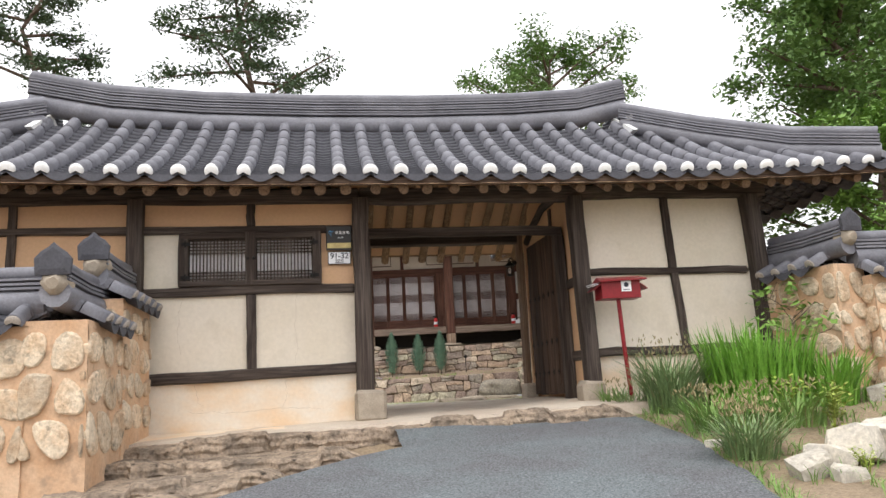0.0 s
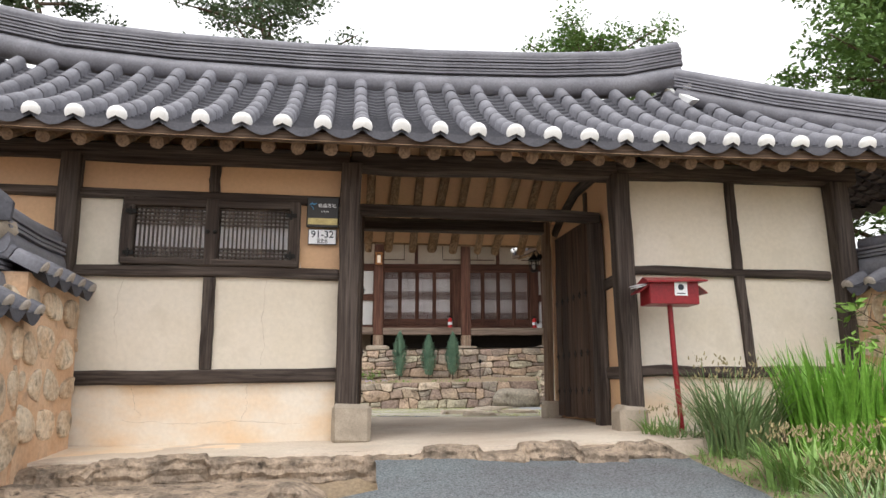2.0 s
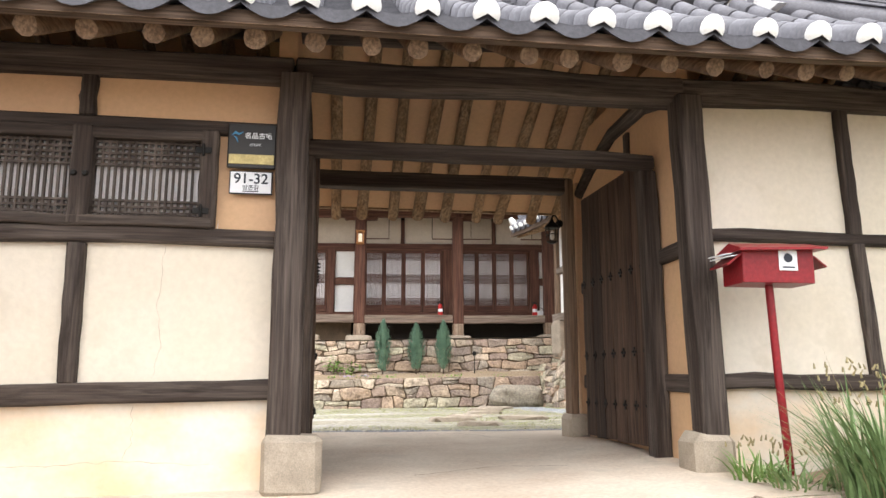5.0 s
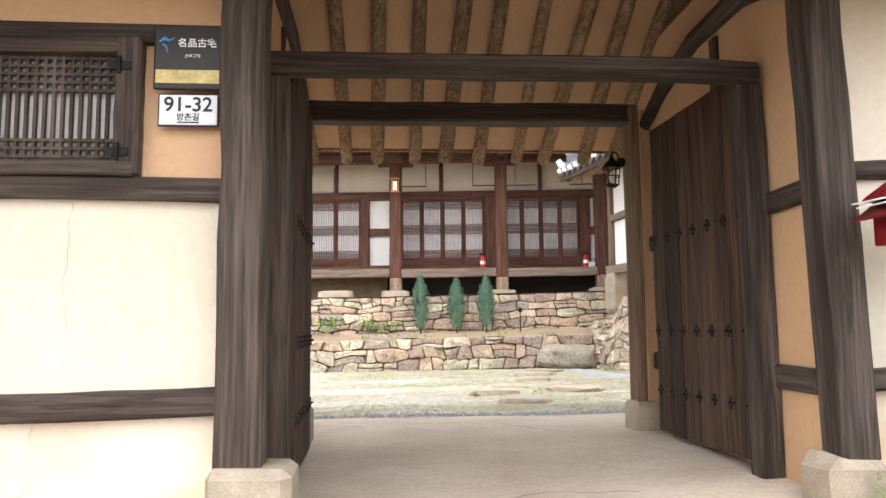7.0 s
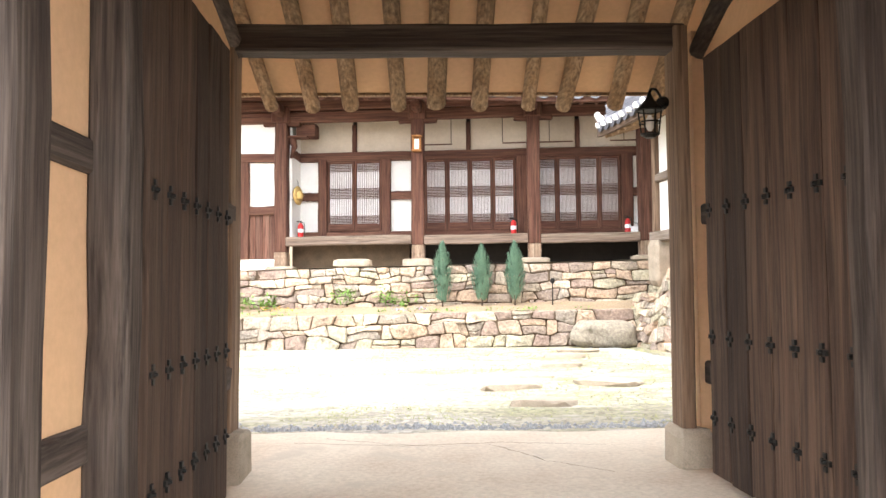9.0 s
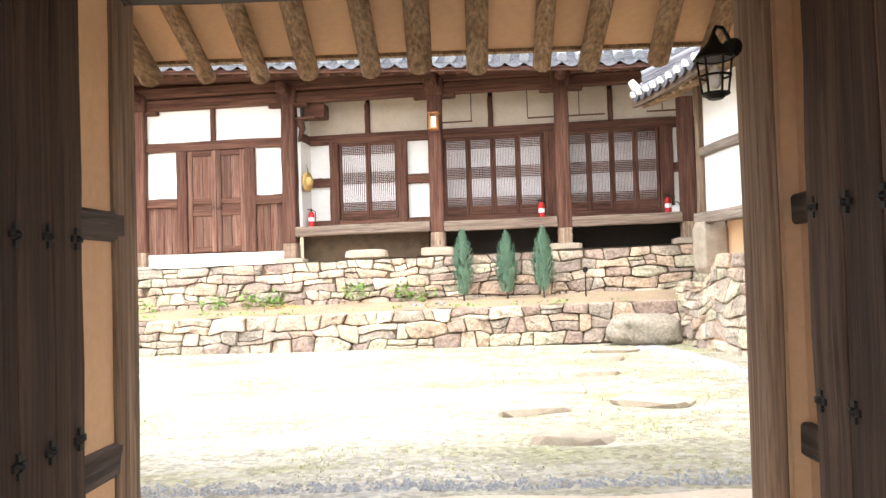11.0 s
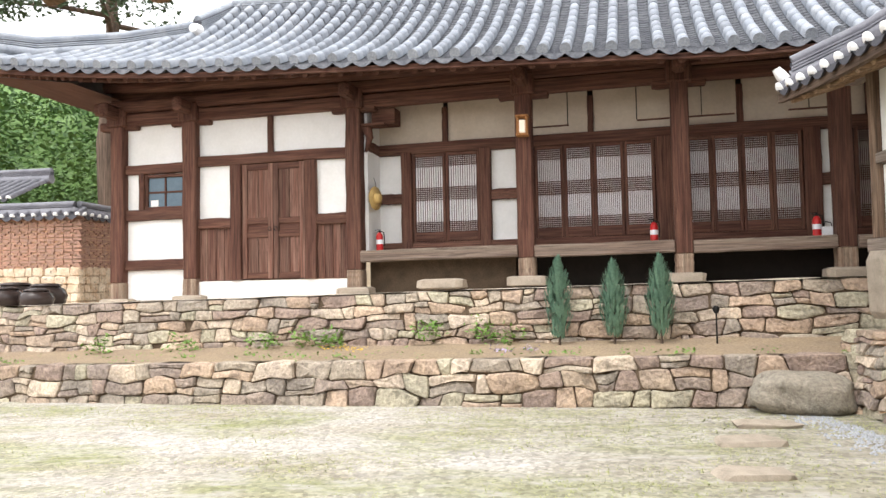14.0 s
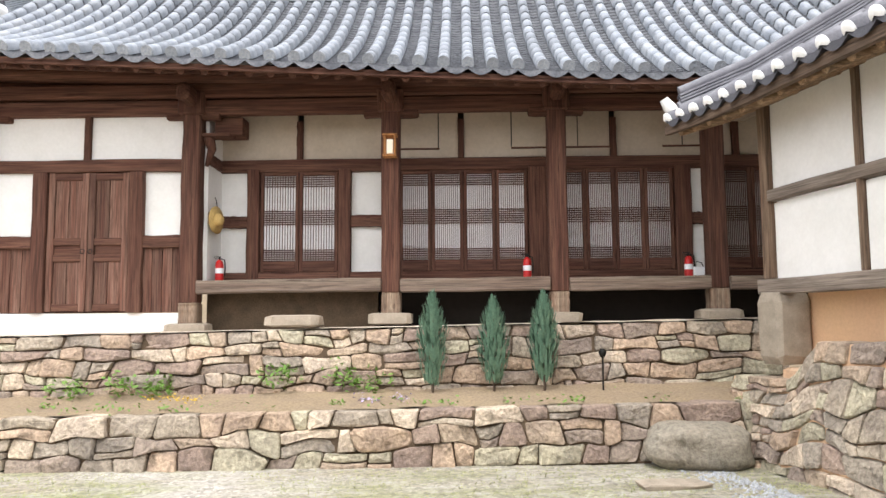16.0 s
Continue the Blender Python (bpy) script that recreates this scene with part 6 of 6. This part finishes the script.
def boulder(name, m, seed, sx, sy, sz, at, label):
    """A rounded stone, pushed about at two scales."""
    bm = bmesh.new()
    bmesh.ops.create_icosphere(bm, subdivisions=4, radius=0.5)
    for v in bm.verts:
        p = v.co.copy()
        p.x, p.y, p.z = (math.copysign(abs(c * 2) ** 0.7, c) / 2 for c in p)
        p *= 1 + 0.16 * noise.noise(p * 2.2 + Vector((seed, 0, 0))) + 0.05 * noise.noise(p * 7 + Vector((0, seed, 0)))
        v.co = Vector((p.x * sx, p.y * sy, p.z * sz))
    me = bpy.data.meshes.new(name)
    bm.to_mesh(me)
    bm.free()
    me.shade_smooth()
    me.materials.append(m)
    ob = new(name, me)
    ob.matrix_world = at
    return tagged(ob, label, "boulder")


boulder_m = mat("boulder_stone", (0.31, 0.27, 0.215), 0.9, var=0.35, grain=(3, 3, 3), fine=(22, 22, 22), bump=0.9, tone=(0.27, 0.245, 0.2), spot=0.5, depth=0.03)
boulder("boulder", boulder_m, 5, 1.15, 0.78, 0.5, HOUSE @ pose(3.72, -2.97, 0.5, 0, 3, 4), "large rounded boulder serving as a step to the terrace")
mb = MB()
grav = mat("grey_gravel", (0.28, 0.29, 0.31), 0.9, var=0.3, grain=(30, 30, 30), fine=(60, 60, 60), bump=0.3, tone=(0.42, 0.44, 0.46))
for _ in range(2600):
    if rr.random() < 0.6:
        t = rr.random()
        p = WING @ Vector((-0.4 + 6.5 * t, -0.95 - abs(rr.gauss(0, 0.22)), 0))
    else:
        p = Vector((rr.uniform(-1.5, 4.2), 3.65 + abs(rr.gauss(0, 0.1)), 0))
    z = yard_fn((p.x + 13) / 24, (p.y - 3.4) / 11.5)[2]
    s = rr.uniform(0.012, 0.028)
    a = rr.uniform(0, 3)
    c, d = math.cos(a) * s, math.sin(a) * s
    mb.add([(p.x + c, p.y + d, z), (p.x - d, p.y + c, z), (p.x - c, p.y - d, z), (p.x + d, p.y - c, z), (p.x, p.y, z + s * 0.9)], [(0, 1, 4), (1, 2, 4), (2, 3, 4), (3, 0, 4)])
gfloor = bpy.data.objects["floor"]
for pts in ([(0.3, 3.05), (1.0, 2.93), (1.7, 3.02), (2.4, 2.9)], [(0.5, 3.2), (0.9, 3.0), (1.3, 2.9)], [(1.6, 2.95), (1.9, 2.5), (2.3, 2.2)], [(0.9, 0.2), (1.5, 0.5), (2.2, 0.45)]):
    crack(gfloor, pts, 0.014, groove, lambda a, b: (a, b, 0.255 if b > 2.6 else 0.135 + 0.036 * b + 0.012 * (a - 0.4) * (1 - b / 3) + 0.02))
solid("gravel", mb, grav, "loose grey gravel along the wall foot and drip line", "gravel", kind="stuff")

# ---- things at the house ----
flagred = mat("extinguisher_red", (0.5, 0.02, 0.02), 0.3, var=0.08, bump=0.0)


def extinguisher(u, v, z):
    o = thing("fire_extinguisher", "small red fire extinguisher standing on the wooden floor", "fire extinguisher", HOUSE @ pose(u, v, z), "fire extinguishers")
    part("cylinder", MB().tube([(0, 0, 0), (0, 0, 0.26), (0, 0, 0.31), (0, 0, 0.33)], [0.065, 0.065, 0.045, 0.02], 14), flagred, o)
    part("label_band", MB().tube([(0, 0, 0.12), (0, 0, 0.2)], [0.0665, 0.0665], 14, caps=False), sign_white, o)
    part("valve", MB().tube([(0, 0, 0.33), (0, 0, 0.37)], [0.02, 0.016], 8).box(-0.09, 0.02, -0.012, 0.012, 0.37, 0.385).box(-0.07, 0.02, -0.01, 0.01, 0.345, 0.355), iron, o)
    part("hose", MB().tube([(0.02, 0, 0.35), (0.08, 0, 0.33), (0.09, 0, 0.2), (0.08, 0, 0.08)], 0.011, 6), iron, o)
    return o


extinguisher(-2.55, 0.25, 2.475)
extinguisher(2.2, 0.3, 2.48)
extinguisher(4.66, 0.3, 2.48)
bag = thing("supply_box", "small white plastic box on the porch floor", "box", HOUSE @ pose(4.8, 0.3, 2.48))
part("body", MB().box(-0.08, 0.12, -0.05, 0.06, 0, 0.16, 0.02), sign_white, bag)
part("handle", MB().tube([(-0.04, 0, 0.16), (-0.02, 0, 0.24), (0.06, 0, 0.22), (0.08, 0, 0.15)], 0.008, 6), iron, bag)
straw = mat("straw", (0.58, 0.40, 0.15), 0.8, var=0.25, grain=(8, 8, 8), fine=(70, 70, 70), bump=0.4)
hat = thing("straw_hat", "round woven straw hat hung on a wall peg", "hat", HOUSE @ pose(-2.6, 0.18, 3.42, 90, 0, 78))
part("brim", MB().tube([(0, 0, 0.0), (0, 0, 0.015), (0, 0, 0.03)], [0.21, 0.215, 0.1], 22, 0.05), straw, hat)
part("crown", MB().tube([(0, 0, 0.02), (0, 0, 0.09), (0, 0, 0.12)], [0.1, 0.09, 0.05], 18), straw, hat)
part("cord", MB().tube([(0, 0.2, 0.02), (0.01, 0.3, 0.0), (0, 0.36, -0.02)], 0.006, 5), iron, hat)
shelf = thing("wall_shelf", "carved dark wooden bracket shelf on the column", "shelf", HOUSE @ pose(-2.62, 0.1, 4.4))
part("board", MB().box(-0.14, 0.3, -0.18, 0.1, 0.28, 0.33, 0.01), house_x, shelf)
part("bracket", MB().tube([(-0.08, -0.04, 0.28), (-0.02, -0.04, 0.1), (-0.1, -0.04, -0.16)], [0.1, 0.07, 0.03], 8), house_z, shelf)
part("box", MB().box(0.0, 0.44, 0.0, 0.35, 0.33, 0.62, 0.01), house_x, shelf)
for u in (0.85, 1.98):
    rod = thing("hanging_rod", "iron door hook hanging from the porch ceiling", "hook", HOUSE @ pose(u, 0.2, 0), "porch hooks")
    part("rod", MB().tube([(0, 0, 4.52), (0, 0, 5.3)], 0.01, 6), iron, rod)
    part("bar", MB().tube([(-0.65 if u < 1 else 0, 0, 4.5), (0.02 if u < 1 else 0.62, 0, 4.5)], 0.016, 6), house_x, rod)
for u in (3.0, 4.6):
    rod = thing("hanging_rod", "iron door hook hanging from the porch ceiling", "hook", HOUSE @ pose(u, 0.2, 0), "porch hooks")
    part("rod", MB().tube([(0, 0, 4.52), (0, 0, 5.3)], 0.008, 6), iron, rod)
    part("bar", MB().tube([(-0.3, 0, 4.5), (0.5, 0, 4.5)], 0.016, 6), house_x, rod)
solid("stepping_block", rock(77, 0.75, 0.5, 0.17, 0.06), granite, "low round stone step before the porch", "stone step", at=HOUSE @ pose(-1.15, -0.75, 1.86))
gl = thing("garden_light", "thin black garden spike light in the terrace bed", "garden light", HOUSE @ pose(2.9, -2.0, 1.0))
part("spike", MB().tube([(0, 0, 0), (0, 0, 0.42)], 0.012, 6), iron, gl)
part("head", MB().tube([(0, 0, 0.4), (0, 0, 0.46), (0, 0, 0.5)], [0.03, 0.05, 0.02], 10), iron, gl)
jar_m = mat("brown_glaze", (0.045, 0.032, 0.028), 0.25, var=0.3, grain=(5, 5, 5), bump=0.05)


def jar(x, y, z, r, h):
    o = thing("storage_jar", "dark brown glazed storage jar with a lid", "jar", pose(x, y, z), "storage jars")
    part("body", MB().tube([(0, 0, h * k) for k in (0, 0.2, 0.5, 0.75, 0.88)], [r * 0.62, r * 0.88, r, r * 0.86, r * 0.62], 20), jar_m, o)
    part("lid", MB().tube([(0, 0, h * 0.88), (0, 0, h * 0.92), (0, 0, h * 0.99), (0, 0, h)], [r * 0.72, r * 0.74, r * 0.5, r * 0.14], 20), jar_m, o)


for x, y, r, h in ((-8.1, 14.95, 0.33, 0.55), (-8.8, 14.95, 0.4, 0.62), (-9.5, 15.05, 0.42, 0.66), (-8.4, 15.65, 0.4, 0.7), (-9.2, 15.8, 0.42, 0.75), (-10.1, 15.4, 0.45, 0.7)):
    jar(x - 0.35, y, 1.5, r, h * 0.72)

# ---- patterned brick wall beyond the house ----
brick_m = mat("red_brick", (0.31, 0.195, 0.15), 0.9, var=0.25, grain=(6, 6, 6), fine=(40, 40, 40), bump=0.4, tone=(0.42, 0.24, 0.17), rand=0.2)
bwall = thing("brick_wall", "patterned red brick wall on a stone base with tiled cap", "garden wall", pose(-9.48, 17.79, 1.29, 0, 0, -0.92), kind="structure")
part("core", MB().box(-9, -0.06, 0.06, 0.44, -0.4, 2.3).box(-0.44, -0.06, 0.06, 8, -0.4, 2.3), pink, bwall)
mb = MB()
for row in range(15):
    z = 1.05 + row * 0.085
    wave = row % 3 == 1
    x = -8.9
    while x < 0:
        dz = 0.03 * math.sin(x * 22) if wave else 0
        mb.box(x, x + (0.075 if wave else 0.21), 0.02, 0.1, z + dz, z + 0.06 + dz)
        x += 0.085 if wave else 0.23
    y = 0.03
    while y < 7.8:
        dz = 0.03 * math.sin(y * 22) if wave else 0
        mb.box(-0.1, -0.02, y, y + (0.075 if wave else 0.21), z + dz, z + 0.06 + dz)
        y += 0.085 if wave else 0.23
part("bricks", mb, brick_m, bwall, kind="stuff")
mb = MB()
for f in range(2):
    z = -0.3
    while z < 1.0:
        a = 0.0
        while a < 8.8:
            w = R.uniform(0.16, 0.34)
            k = ROCKS[R.randrange(len(ROCKS))]
            m4 = (pose(-a - w / 2, 0.05, z + 0.1) if f == 0 else pose(-0.05, a + w / 2, z + 0.1, 0, 0, 90)) @ Matrix.Diagonal((w, 0.14, 0.2, 1))
            mb.add([m4 @ Vector(p) for p in k.v], k.f)
            a += w + 0.02
        z += 0.2
part("stones", mb, wallstone, bwall, kind="stuff")
bcap = part("cap", MB(), tile_m, bwall)
roof_slope(bcap, lambda x, d: Vector((x, -0.12 + d, 2.3 + 0.5 * d)), [-8.9 + 0.28 * i for i in range(33)], lambda x: 0.24, 0.06, 0.14, tile_m, lambda x: False, lime_cap, lime, 0.28)
roof_slope(bcap, lambda y, d: Vector((0.12 - d, y, 2.3 + 0.5 * d)), [0.0 + 0.28 * i for i in range(27)], lambda x: 0.24, 0.06, 0.14, tile_m, lambda x: False, lime_cap, lime, 0.28)
ridge(bwall, [(-9, 0.15, 2.38), (-0.2, 0.15, 2.38)], 0.2, 1, tile_m)
ridge(bwall, [(-0.15, 0.2, 2.38), (-0.15, 7.8, 2.38)], 0.2, 1, tile_m)
hut = thing("storehouse", "small grey timber storehouse with a tiled roof", "outbuilding", pose(-16.31, 22.30, 3.19, 0, 0, -0.92))
for i in range(9):
    part("board", MB().box(-1.4 + i * 0.31, -1.12 + i * 0.31, 0, 0.08, -1.5, 1.3, 0.01), gate_z, hut)
part("wall", MB().box(-1.4, 1.4, 0.1, 2.4, -1.5, 1.35), gate_z, hut)
hcap = part("roof", MB(), tile_m, hut)
roof_slope(hcap, lambda x, d: Vector((x, -0.6 + d, 1.4 + 0.45 * d)), [-1.9 + 0.3 * i for i in range(14)], lambda x: 1.7, 0.07, 0.3, tile_m, lambda x: False, lime_cap, lime, 0.3)
ridge(hut, [(-1.9, 1.15, 2.2), (2.1, 1.15, 2.2)], 0.2, 3, tile_m)
